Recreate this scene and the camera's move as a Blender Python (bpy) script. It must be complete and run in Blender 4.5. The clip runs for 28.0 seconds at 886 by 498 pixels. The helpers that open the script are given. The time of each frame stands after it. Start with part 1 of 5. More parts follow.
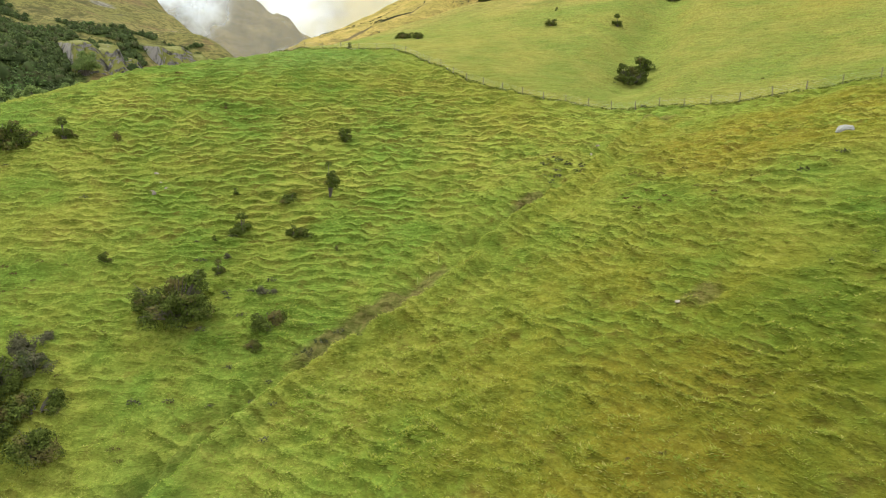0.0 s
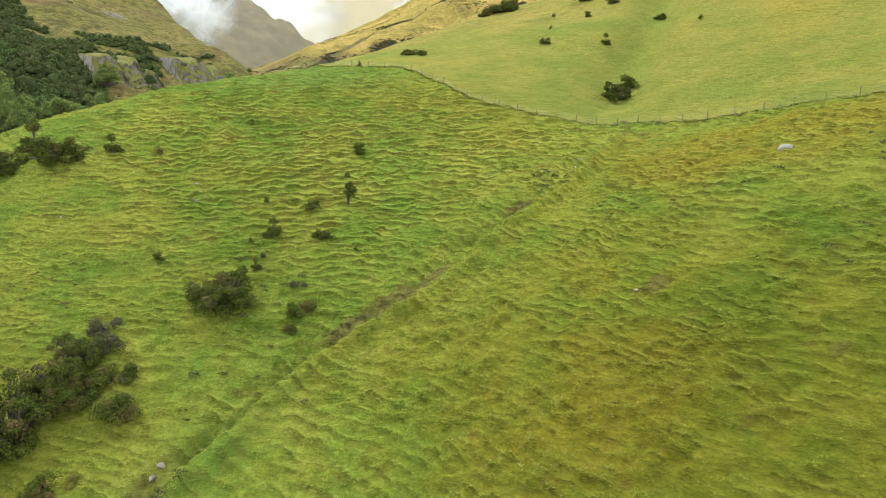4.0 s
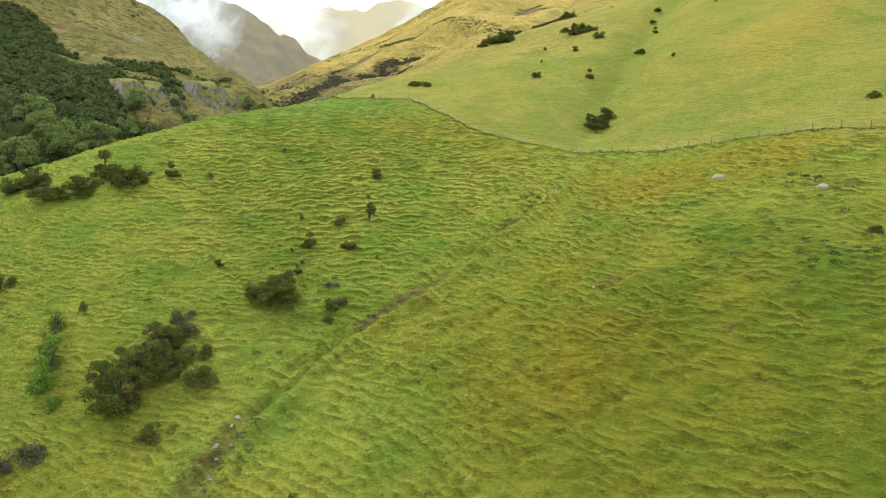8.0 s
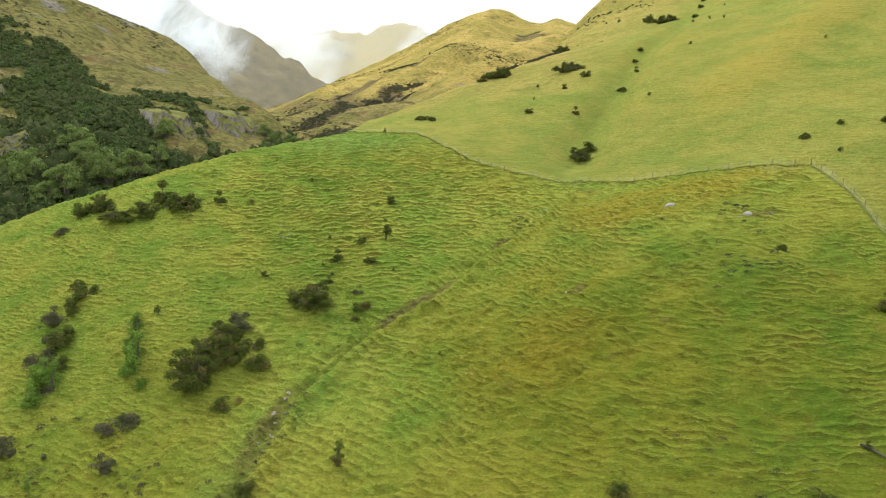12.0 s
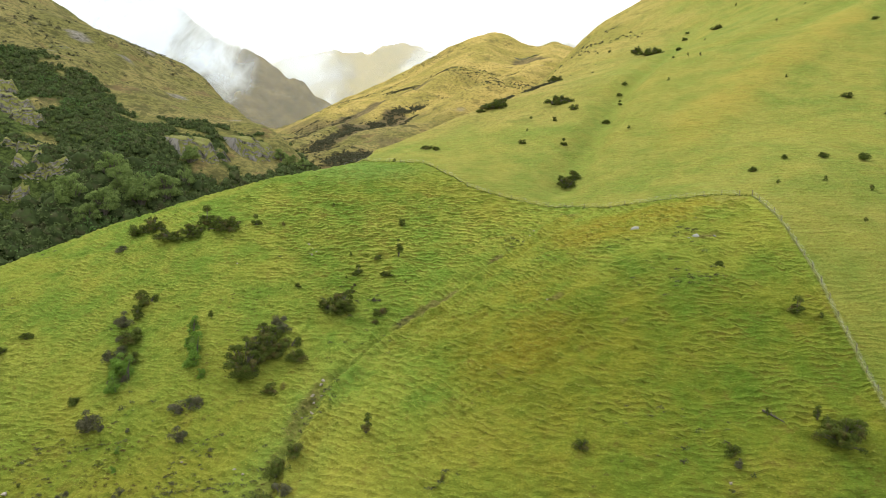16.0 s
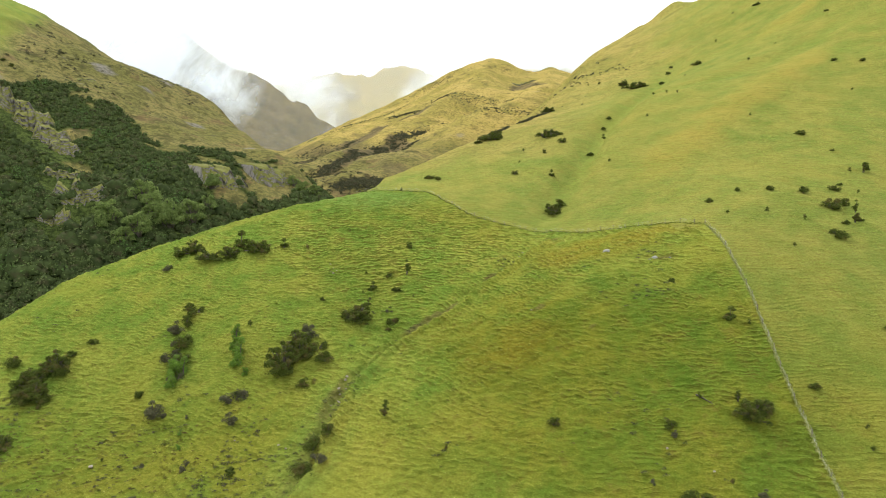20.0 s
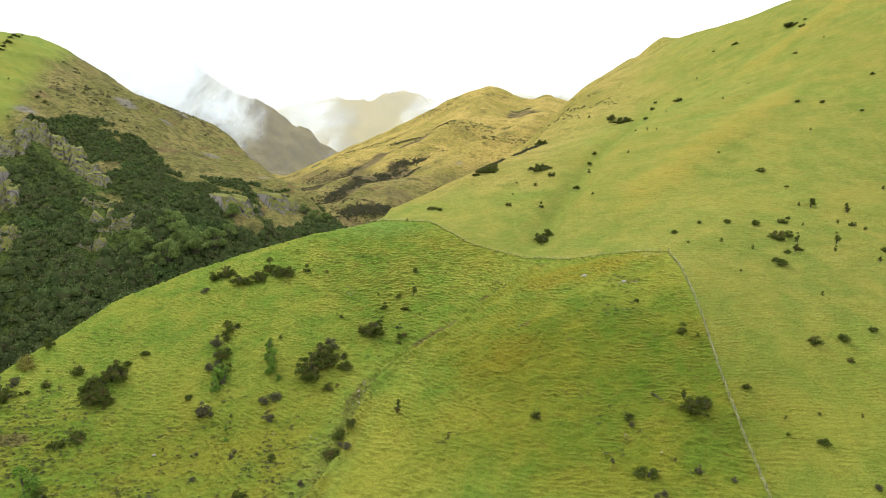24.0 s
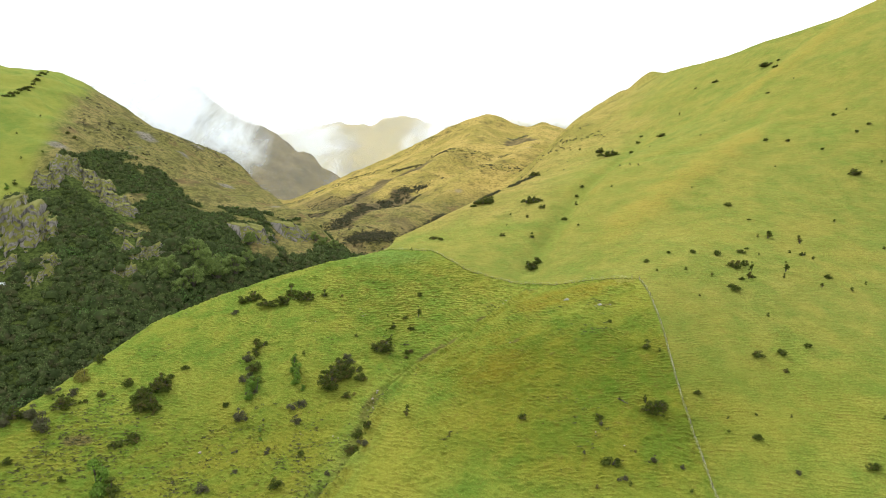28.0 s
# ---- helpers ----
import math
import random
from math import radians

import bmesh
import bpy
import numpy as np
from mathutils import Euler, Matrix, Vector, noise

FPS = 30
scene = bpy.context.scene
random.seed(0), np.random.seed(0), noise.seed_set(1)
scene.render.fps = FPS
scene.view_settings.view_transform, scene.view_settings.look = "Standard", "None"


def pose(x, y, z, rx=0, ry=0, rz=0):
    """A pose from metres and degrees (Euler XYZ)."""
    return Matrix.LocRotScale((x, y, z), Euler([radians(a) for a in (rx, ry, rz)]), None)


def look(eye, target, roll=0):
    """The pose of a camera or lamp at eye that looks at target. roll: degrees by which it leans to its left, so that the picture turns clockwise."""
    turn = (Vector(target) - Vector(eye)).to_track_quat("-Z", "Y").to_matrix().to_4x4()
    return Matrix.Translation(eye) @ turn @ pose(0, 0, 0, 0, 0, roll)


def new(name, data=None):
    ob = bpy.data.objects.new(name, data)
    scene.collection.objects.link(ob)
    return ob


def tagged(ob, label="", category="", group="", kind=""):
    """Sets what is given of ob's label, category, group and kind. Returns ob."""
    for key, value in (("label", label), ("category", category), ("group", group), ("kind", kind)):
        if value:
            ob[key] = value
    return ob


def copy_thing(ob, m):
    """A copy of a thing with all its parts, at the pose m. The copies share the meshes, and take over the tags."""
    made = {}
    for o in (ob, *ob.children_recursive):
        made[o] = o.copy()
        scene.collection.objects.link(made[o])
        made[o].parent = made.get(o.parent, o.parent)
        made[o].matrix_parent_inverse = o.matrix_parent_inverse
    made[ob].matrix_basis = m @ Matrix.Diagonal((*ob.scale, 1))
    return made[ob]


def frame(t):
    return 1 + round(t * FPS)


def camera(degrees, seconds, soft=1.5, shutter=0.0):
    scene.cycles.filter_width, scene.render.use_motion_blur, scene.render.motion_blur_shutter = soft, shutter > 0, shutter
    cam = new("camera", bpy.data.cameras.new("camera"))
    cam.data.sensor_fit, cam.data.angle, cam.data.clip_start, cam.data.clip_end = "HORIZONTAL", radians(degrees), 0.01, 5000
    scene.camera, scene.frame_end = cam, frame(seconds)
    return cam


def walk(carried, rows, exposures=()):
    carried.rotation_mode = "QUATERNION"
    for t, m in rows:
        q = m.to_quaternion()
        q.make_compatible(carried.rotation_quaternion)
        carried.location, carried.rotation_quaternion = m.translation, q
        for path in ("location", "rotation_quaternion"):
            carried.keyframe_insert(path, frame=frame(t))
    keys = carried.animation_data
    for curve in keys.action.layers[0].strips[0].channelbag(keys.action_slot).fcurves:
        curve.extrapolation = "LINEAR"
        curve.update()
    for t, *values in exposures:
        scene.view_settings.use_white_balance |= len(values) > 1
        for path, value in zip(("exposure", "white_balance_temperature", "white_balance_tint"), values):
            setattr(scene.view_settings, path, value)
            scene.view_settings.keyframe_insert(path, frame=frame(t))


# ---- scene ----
cam = camera(70.4, 28.0, soft=1.0)
METRES, EYE, TILT, LEAN, TURN = 150.0, 0.0, -14.0, 0.0, 0.0
ROWS = [
    (0.0, 0.0, 0.0, 0.0, 0.0, 0.0, -0.0),
    (0.5, -0.0, -0.0036, -0.0002, 0.02, 0.02, 0.02),
    (1.0, -0.0002, -0.0092, -0.0003, 0.04, 0.04, 0.03),
    (1.5, -0.0005, -0.0164, -0.0008, 0.04, 0.07, 0.04),
    (2.0, -0.0008, -0.0251, -0.0013, 0.05, 0.12, 0.03),
    (2.5, -0.0012, -0.0353, -0.0016, 0.06, 0.15, 0.04),
    (3.0, -0.0015, -0.0466, -0.002, 0.06, 0.19, 0.06),
    (3.5, -0.0019, -0.0586, -0.0022, 0.07, 0.24, 0.05),
    (5.5, -0.0038, -0.1133, -0.0034, 0.07, 0.38, -0.01),
    (6.0, -0.0042, -0.1279, -0.004, 0.09, 0.43, -0.03),
    (6.5, -0.0046, -0.1429, -0.0045, 0.1, 0.49, -0.04),
    (7.0, -0.0053, -0.1583, -0.0053, 0.09, 0.81, -0.04),
    (7.5, -0.0056, -0.174, -0.0058, 0.1, 1.09, -0.04),
    (8.0, -0.006, -0.1901, -0.0065, 0.11, 1.36, -0.04),
    (8.5, -0.0065, -0.2053, -0.0074, 0.13, 1.61, -0.04),
    (9.0, -0.0069, -0.2231, -0.0083, 0.13, 1.85, -0.06),
    (9.5, -0.0072, -0.2386, -0.0093, 0.15, 2.07, -0.06),
    (10.0, -0.0078, -0.2565, -0.0105, 0.16, 2.33, -0.08),
    (10.5, -0.0084, -0.2722, -0.0114, 0.16, 2.52, -0.09),
    (11.0, -0.0088, -0.2904, -0.0126, 0.18, 2.71, -0.12),
    (11.5, -0.0094, -0.3063, -0.0137, 0.18, 2.88, -0.12),
    (12.0, -0.0102, -0.3247, -0.0149, 0.18, 3.06, -0.14),
    (12.5, -0.0108, -0.3409, -0.0157, 0.19, 3.21, -0.12),
    (14.5, -0.0136, -0.4125, -0.0203, 0.18, 3.93, -0.18),
    (15.0, -0.0143, -0.4321, -0.0215, 0.18, 4.14, -0.18),
    (15.5, -0.0149, -0.4495, -0.0228, 0.19, 4.33, -0.19),
    (16.0, -0.0155, -0.47, -0.0241, 0.18, 4.55, -0.2),
    (16.5, -0.0159, -0.488, -0.0256, 0.18, 4.76, -0.21),
    (17.0, -0.0163, -0.5092, -0.027, 0.18, 4.98, -0.21),
    (17.5, -0.0168, -0.5276, -0.0286, 0.17, 5.2, -0.21),
    (18.0, -0.0172, -0.5493, -0.0302, 0.16, 5.43, -0.21),
    (18.5, -0.0177, -0.5682, -0.0317, 0.16, 5.64, -0.21),
    (19.0, -0.0182, -0.5901, -0.0335, 0.15, 5.86, -0.21),
    (19.5, -0.0187, -0.6095, -0.0349, 0.15, 6.04, -0.22),
    (20.0, -0.0193, -0.6321, -0.0366, 0.13, 6.28, -0.22),
    (20.5, -0.0198, -0.6521, -0.0379, 0.12, 6.49, -0.22),
    (21.0, -0.0204, -0.6753, -0.0396, 0.11, 6.73, -0.23),
    (21.5, -0.0211, -0.6958, -0.0411, 0.1, 6.96, -0.24),
    (23.5, -0.0241, -0.7855, -0.0466, 0.05, 7.93, -0.25),
    (24.0, -0.0246, -0.8096, -0.0483, 0.04, 8.19, -0.24),
    (24.5, -0.0252, -0.831, -0.0501, 0.02, 8.42, -0.24),
    (25.0, -0.0258, -0.8555, -0.0519, 0.01, 8.68, -0.23),
    (25.5, -0.0264, -0.8772, -0.0536, 0.0, 8.9, -0.23),
    (26.0, -0.0269, -0.9023, -0.0555, -0.0, 9.16, -0.22),
    (26.5, -0.0275, -0.9243, -0.0572, -0.01, 9.39, -0.22),
    (27.0, -0.0281, -0.9496, -0.0591, -0.02, 9.67, -0.21),
    (27.5, -0.0286, -0.9719, -0.0606, -0.03, 9.9, -0.22),
    (28.0, -0.0291, -0.9975, -0.0625, -0.03, 10.17, -0.2),
]
walk(cam, [(t, pose(0, 0, EYE, TILT, LEAN, TURN) @ pose(METRES * x, METRES * y, METRES * z, 90 + pitch, roll, yaw)) for t, x, y, z, yaw, pitch, roll in ROWS], [(0.0, 0.09), (5.0, 0.04), (10.0, -0.07), (28.0, -0.13)])

# ---- sky and light: bright overcast ----
world = bpy.data.worlds.new("overcast_sky")
scene.world = world
world.use_nodes = True
wn, wl = world.node_tree.nodes, world.node_tree.links
wn.clear()
w_out = wn.new("ShaderNodeOutputWorld")
w_sky = wn.new("ShaderNodeTexSky")
w_sky.sky_type, w_sky.sun_disc = "NISHITA", False
w_sky.sun_elevation, w_sky.sun_rotation = radians(44), radians(-53)
w_bg1, w_bg2, w_mix = wn.new("ShaderNodeBackground"), wn.new("ShaderNodeBackground"), wn.new("ShaderNodeMixShader")
w_bg1.inputs["Strength"].default_value = 0.1
w_cloud, w_ramp, w_map, w_co = wn.new("ShaderNodeTexNoise"), wn.new("ShaderNodeValToRGB"), wn.new("ShaderNodeMapping"), wn.new("ShaderNodeTexCoord")
w_map.inputs["Scale"].default_value = (1.5, 1.5, 5)
w_cloud.inputs["Scale"].default_value, w_cloud.inputs["Detail"].default_value = 1.6, 6
w_ramp.color_ramp.elements[0].position, w_ramp.color_ramp.elements[0].color = 0.3, (0.86, 0.89, 0.93, 1)
w_ramp.color_ramp.elements[1].position, w_ramp.color_ramp.elements[1].color = 0.62, (1.0, 1.0, 1.0, 1)
w_bg2.inputs["Strength"].default_value = 2.2
w_mix.inputs[0].default_value = 0.9
wl.new(w_co.outputs["Generated"], w_map.inputs["Vector"])
wl.new(w_map.outputs[0], w_cloud.inputs["Vector"])
wl.new(w_cloud.outputs[0], w_ramp.inputs[0])
wl.new(w_ramp.outputs[0], w_bg2.inputs["Color"])
wl.new(w_sky.outputs[0], w_bg1.inputs["Color"])
wl.new(w_bg1.outputs[0], w_mix.inputs[1])
wl.new(w_bg2.outputs[0], w_mix.inputs[2])
wl.new(w_mix.outputs[0], w_out.inputs["Surface"])

sun = new("sun", bpy.data.lights.new("sun", "SUN"))
sun.data.energy, sun.data.angle, sun.data.color = 2.8, radians(11), (1.0, 0.95, 0.86)
sun.matrix_world = look((-100, 75, 120), (0, 0, 0))


# ---- materials ----
class Mat:
    """Short hand for building a node material."""

    def __init__(self, name, rough=0.9):
        self.m = bpy.data.materials.new(name)
        self.m.use_nodes = True
        self.n, self.l = self.m.node_tree.nodes, self.m.node_tree.links
        self.b = self.n["Principled BSDF"]
        self.b.inputs["Roughness"].default_value = rough
        self.b.inputs["Specular IOR Level"].default_value = 0.2
        self.co = self.n.new("ShaderNodeNewGeometry").outputs["Position"]

    def put(self, a, b):
        if hasattr(a, "node"):
            self.l.new(a, b)
        else:
            b.default_value = a

    def noise(self, scale, detail=4, stretch=None, rough=0.55, co=None, warp=0.0):
        t = self.n.new("ShaderNodeTexNoise")
        t.inputs["Scale"].default_value, t.inputs["Detail"].default_value, t.inputs["Roughness"].default_value = scale, detail, rough
        t.inputs["Distortion"].default_value = warp
        src = co or self.co
        if stretch:
            m = self.n.new("ShaderNodeVectorMath")
            m.operation = "MULTIPLY"
            m.inputs[1].default_value = stretch
            self.l.new(src, m.inputs[0])
            src = m.outputs[0]
        self.l.new(src, t.inputs["Vector"])
        return t.outputs[0]

    def ramp(self, v, lo, hi, a=0.0, b=1.0):
        t = self.n.new("ShaderNodeMapRange")
        t.interpolation_type = "SMOOTHSTEP"
        self.put(v, t.inputs[0])
        for i, k in enumerate((lo, hi, a, b)):
            t.inputs[i + 1].default_value = k
        return t.outputs[0]

    def math(self, op, a, b=0.0):
        t = self.n.new("ShaderNodeMath")
        t.operation = op
        self.put(a, t.inputs[0])
        self.put(b, t.inputs[1])
        return t.outputs[0]

    def mix(self, f, a, b, how="MIX"):
        t = self.n.new("ShaderNodeMix")
        t.data_type, t.blend_type = "RGBA", how
        self.put(f, t.inputs[0])
        for v, k in ((a, 6), (b, 7)):
            self.put((*v, 1) if isinstance(v, tuple) else v, t.inputs[k])
        return t.outputs[2]

    def attr(self, name):
        t = self.n.new("ShaderNodeAttribute")
        t.attribute_name = name
        return t.outputs["Fac"]

    def island(self):
        return self.n.new("ShaderNodeNewGeometry").outputs["Random Per Island"]

    def random(self):
        return self.n.new("ShaderNodeObjectInfo").outputs["Random"]

    def done(self, colour, bump=None, strength=0.4, distance=0.1):
        self.put((*colour, 1) if isinstance(colour, tuple) else colour, self.b.inputs["Base Color"])
        if bump is not None:
            t = self.n.new("ShaderNodeBump")
            t.inputs["Strength"].default_value, t.inputs["Distance"].default_value = strength, distance
            self.l.new(bump, t.inputs["Height"])
            self.l.new(t.outputs[0], self.b.inputs["Normal"])
        return self.m


def ground_material():
    k = Mat("hill_ground", 1.0)
    k.b.inputs["Specular IOR Level"].default_value = 0.03
    big, mid, fine = k.noise(0.016, 4), k.noise(0.09, 6, rough=0.65), k.noise(2.6, 6, rough=0.78)
    # tussocks that lie along the slope, in three sizes
    lens = k.noise(1.0, 6, stretch=(0.42, 0.55, 2.6), rough=0.62, warp=1.1)
    small = k.noise(1.0, 6, stretch=(1.25, 1.5, 4.6), rough=0.7, warp=0.8)
    tiny = k.noise(1.0, 5, stretch=(4.0, 4.4, 9.0), rough=0.7)
    herb, blot = k.noise(0.40, 5, rough=0.65), k.noise(0.05, 5, stretch=(1.0, 0.7, 1.6), rough=0.6)
    lush = k.mix(k.ramp(mid, 0.36, 0.64), (0.088, 0.155, 0.018), (0.160, 0.200, 0.025))
    lush = k.mix(k.ramp(big, 0.45, 0.62, 0, 0.6), lush, (0.200, 0.200, 0.025))
    lush = k.mix(k.math("MULTIPLY", k.attr("damp"), 0.7), lush, (0.110, 0.200, 0.036))
    lush = k.mix(k.math("MULTIPLY", k.attr("ochre"), k.ramp(mid, 0.3, 0.7, 0.3, 0.9)), lush, (0.170, 0.145, 0.012))
    lush = k.mix(k.math("MULTIPLY", k.attr("ochre"), k.ramp(blot, 0.46, 0.62, 0, 0.6)), lush, (0.195, 0.150, 0.016))
    lush = k.mix(k.math("MULTIPLY", k.attr("deep"), 0.62), lush, k.mix(k.ramp(mid, 0.35, 0.65), (0.062, 0.110, 0.008), (0.120, 0.128, 0.009)))
    lush = k.mix(k.ramp(herb, 0.58, 0.70, 0, 0.35), lush, (0.118, 0.088, 0.020))
    dry = k.mix(k.ramp(mid, 0.36, 0.64), (0.142, 0.166, 0.032), (0.198, 0.192, 0.043))
    dry = k.mix(k.ramp(blot, 0.46, 0.62, 0, 0.4), dry, (0.250, 0.210, 0.044))
    dry = k.mix(k.ramp(blot, 0.46, 0.32, 0, 0.55), dry, (0.145, 0.200, 0.036))
    dry = k.mix(k.ramp(herb, 0.50, 0.66, 0, 0.45), dry, (0.150, 0.160, 0.026))
    dry = k.mix(k.math("MULTIPLY", k.attr("damp"), 0.75), dry, (0.120, 0.190, 0.028))
    dry = k.mix(k.math("MULTIPLY", k.attr("ochre"), 0.7), dry, (0.300, 0.245, 0.050))
    streak = k.noise(1.0, 7, stretch=(0.22, 0.22, 1.7), rough=0.72, warp=0.6)
    dry = k.mix(k.ramp(streak, 0.51, 0.63, 0, 0.5), dry, (0.110, 0.130, 0.020))
    dry = k.mix(k.ramp(streak, 0.48, 0.36, 0, 0.4), dry, (0.245, 0.245, 0.066))
    col = k.mix(k.attr("dry"), lush, dry)
    gold = k.mix(k.ramp(k.noise(0.03, 6), 0.35, 0.65), (0.290, 0.245, 0.062), (0.430, 0.325, 0.098))
    gold = k.mix(k.ramp(k.noise(0.05, 8, rough=0.7), 0.54, 0.66), gold, (0.160, 0.130, 0.042))
    gold = k.mix(k.ramp(k.noise(0.35, 6, rough=0.7), 0.50, 0.58, 0, 0.55), gold, (0.095, 0.090, 0.030))
    gold = k.mix(k.ramp(k.noise(0.9, 6, rough=0.75), 0.52, 0.60, 0, 0.45), gold, (0.085, 0.085, 0.026))
    gold = k.mix(k.math("MULTIPLY", k.attr("olive"), 0.95), gold, k.mix(1.0, gold, (0.55, 0.63, 0.76), "MULTIPLY"))
    gold = k.mix(k.math("MULTIPLY", k.attr("olive"), k.ramp(k.noise(0.22, 8, rough=0.75), 0.49, 0.58, 0, 0.75)), gold, (0.075, 0.076, 0.026))
    gold = k.mix(k.math("MULTIPLY", k.attr("olive"), k.ramp(k.noise(0.06, 6, rough=0.7), 0.55, 0.64, 0, 0.6)), gold, (0.150, 0.100, 0.050))
    col = k.mix(k.attr("gold"), col, gold)
    dark = k.mix(k.ramp(k.noise(0.02, 8, rough=0.7), 0.35, 0.65), (0.080, 0.066, 0.036), (0.175, 0.135, 0.066))
    dark = k.mix(k.ramp(k.noise(0.15, 8, rough=0.75), 0.48, 0.60, 0, 0.8), dark, (0.050, 0.050, 0.024))
    col = k.mix(k.attr("heath"), col, dark)
    under = k.mix(k.ramp(k.noise(0.5, 7, rough=0.75), 0.38, 0.62), (0.022, 0.034, 0.010), (0.085, 0.115, 0.028))
    col = k.mix(k.attr("scrub"), col, under)
    # thatch with shade painted in on the risers of the sheep treads and in the hollows, fresh tips with light painted
    # in on their lips
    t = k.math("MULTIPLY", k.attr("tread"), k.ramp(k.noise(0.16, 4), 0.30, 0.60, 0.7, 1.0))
    thatch_shade = k.mix(k.ramp(herb, 0.40, 0.62), (0.046, 0.066, 0.007), (0.084, 0.066, 0.012))
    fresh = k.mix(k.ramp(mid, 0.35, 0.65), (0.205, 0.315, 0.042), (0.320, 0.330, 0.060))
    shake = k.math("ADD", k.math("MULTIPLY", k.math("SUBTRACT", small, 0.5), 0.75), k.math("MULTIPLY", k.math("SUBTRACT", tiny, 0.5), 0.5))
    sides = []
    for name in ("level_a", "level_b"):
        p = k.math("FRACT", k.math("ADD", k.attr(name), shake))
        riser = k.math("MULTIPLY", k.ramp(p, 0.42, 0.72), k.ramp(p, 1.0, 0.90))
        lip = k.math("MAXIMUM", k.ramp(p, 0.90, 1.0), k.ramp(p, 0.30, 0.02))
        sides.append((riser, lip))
    marks = []
    for q in (0, 1):
        blend = k.n.new("ShaderNodeMix")
        k.put(k.attr("fault"), blend.inputs[0])
        k.put(sides[0][q], blend.inputs[2])
        k.put(sides[1][q], blend.inputs[3])
        marks.append(blend.outputs[0])
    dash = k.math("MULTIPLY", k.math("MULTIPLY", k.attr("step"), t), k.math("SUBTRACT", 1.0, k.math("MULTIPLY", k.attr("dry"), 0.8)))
    # hollows of the bump noises are darkened as shade, their tops lightened
    col = k.mix(k.math("MULTIPLY", k.math("MULTIPLY", k.ramp(lens, 0.47, 0.37), t), 0.28), col, thatch_shade)
    col = k.mix(k.math("MULTIPLY", k.math("MULTIPLY", k.ramp(small, 0.46, 0.34), t), 0.60), col, thatch_shade)
    col = k.mix(k.math("MULTIPLY", k.math("MULTIPLY", marks[0], dash), 0.72), col, thatch_shade)
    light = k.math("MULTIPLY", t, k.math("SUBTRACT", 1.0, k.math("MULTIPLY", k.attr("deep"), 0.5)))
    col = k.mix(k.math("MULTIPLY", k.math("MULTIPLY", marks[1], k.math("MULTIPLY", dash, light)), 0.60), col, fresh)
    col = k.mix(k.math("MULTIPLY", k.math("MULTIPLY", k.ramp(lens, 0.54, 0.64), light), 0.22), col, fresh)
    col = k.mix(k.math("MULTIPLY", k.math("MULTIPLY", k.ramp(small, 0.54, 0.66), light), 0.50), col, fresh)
    col = k.mix(k.math("MULTIPLY", k.ramp(fine, 0.48, 0.36), k.math("ADD", k.math("MULTIPLY", t, 0.40), 0.15)), col, thatch_shade)
    col = k.mix(k.math("MULTIPLY", k.ramp(tiny, 0.46, 0.36), k.math("MULTIPLY", t, 0.40)), col, thatch_shade)
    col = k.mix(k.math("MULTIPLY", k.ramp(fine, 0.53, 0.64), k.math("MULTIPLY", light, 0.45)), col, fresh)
    col = k.mix(k.math("SUBTRACT", 1.0, k.math("MAXIMUM", k.attr("gold"), k.attr("scrub"))), col, k.mix(1.0, col, (1.35, 1.29, 1.52), "MULTIPLY"))
    soil = k.mix(k.ramp(k.noise(1.6, 6, rough=0.7), 0.35, 0.65), (0.062, 0.056, 0.016), (0.185, 0.150, 0.058))
    col = k.mix(k.attr("bare"), col, soil)
    stone = k.mix(k.ramp(k.noise(0.5, 7, stretch=(1, 1, 0.35), rough=0.7), 0.35, 0.65), (0.110, 0.100, 0.085), (0.260, 0.245, 0.220))
    col = k.mix(k.attr("stone"), col, stone)
    relief_map = k.math("ADD", k.math("MULTIPLY", lens, 0.5), k.math("ADD", k.math("MULTIPLY", fine, 0.3), k.math("ADD", k.math("MULTIPLY", small, 0.7), k.math("MULTIPLY", tiny, 0.35))))
    relief_map = k.math("ADD", relief_map, k.math("MULTIPLY", k.math("MULTIPLY", k.math("SUBTRACT", marks[1], marks[0]), dash), 0.16))
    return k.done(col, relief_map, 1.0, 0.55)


def leaf_material(name, dark, light, tip=None, patch=None, clump=0.0):
    k = Mat(name, 1.0)
    k.b.inputs["Specular IOR Level"].default_value = 0.05
    f = k.island()
    if clump:
        f = k.math("ADD", k.math("MULTIPLY", f, 1 - clump), k.math("MULTIPLY", k.ramp(k.noise(0.24, 3), 0.36, 0.64), clump))
    col = k.mix(f, dark, light)
    if tip:
        col = k.mix(k.ramp(k.noise(0.30 if clump else 0.5, 3), 0.52, 0.64, 0, 0.8), col, tip)
    if patch:
        col = k.mix(k.ramp(k.noise(0.05, 5), 0.53, 0.66, 0, 0.7), col, patch)
    col = k.mix(k.ramp(k.random(), 0, 1, 0.0, 0.35), col, tuple(0.5 * a + 0.5 * b for a, b in zip(dark, light)))
    return k.done(col)


def bark_material():
    k = Mat("bark", 0.9)
    f = k.noise(9, 6, stretch=(1, 1, 0.2))
    return k.done(k.mix(f, (0.055, 0.045, 0.035), (0.16, 0.14, 0.115)), f, 0.5, 0.02)


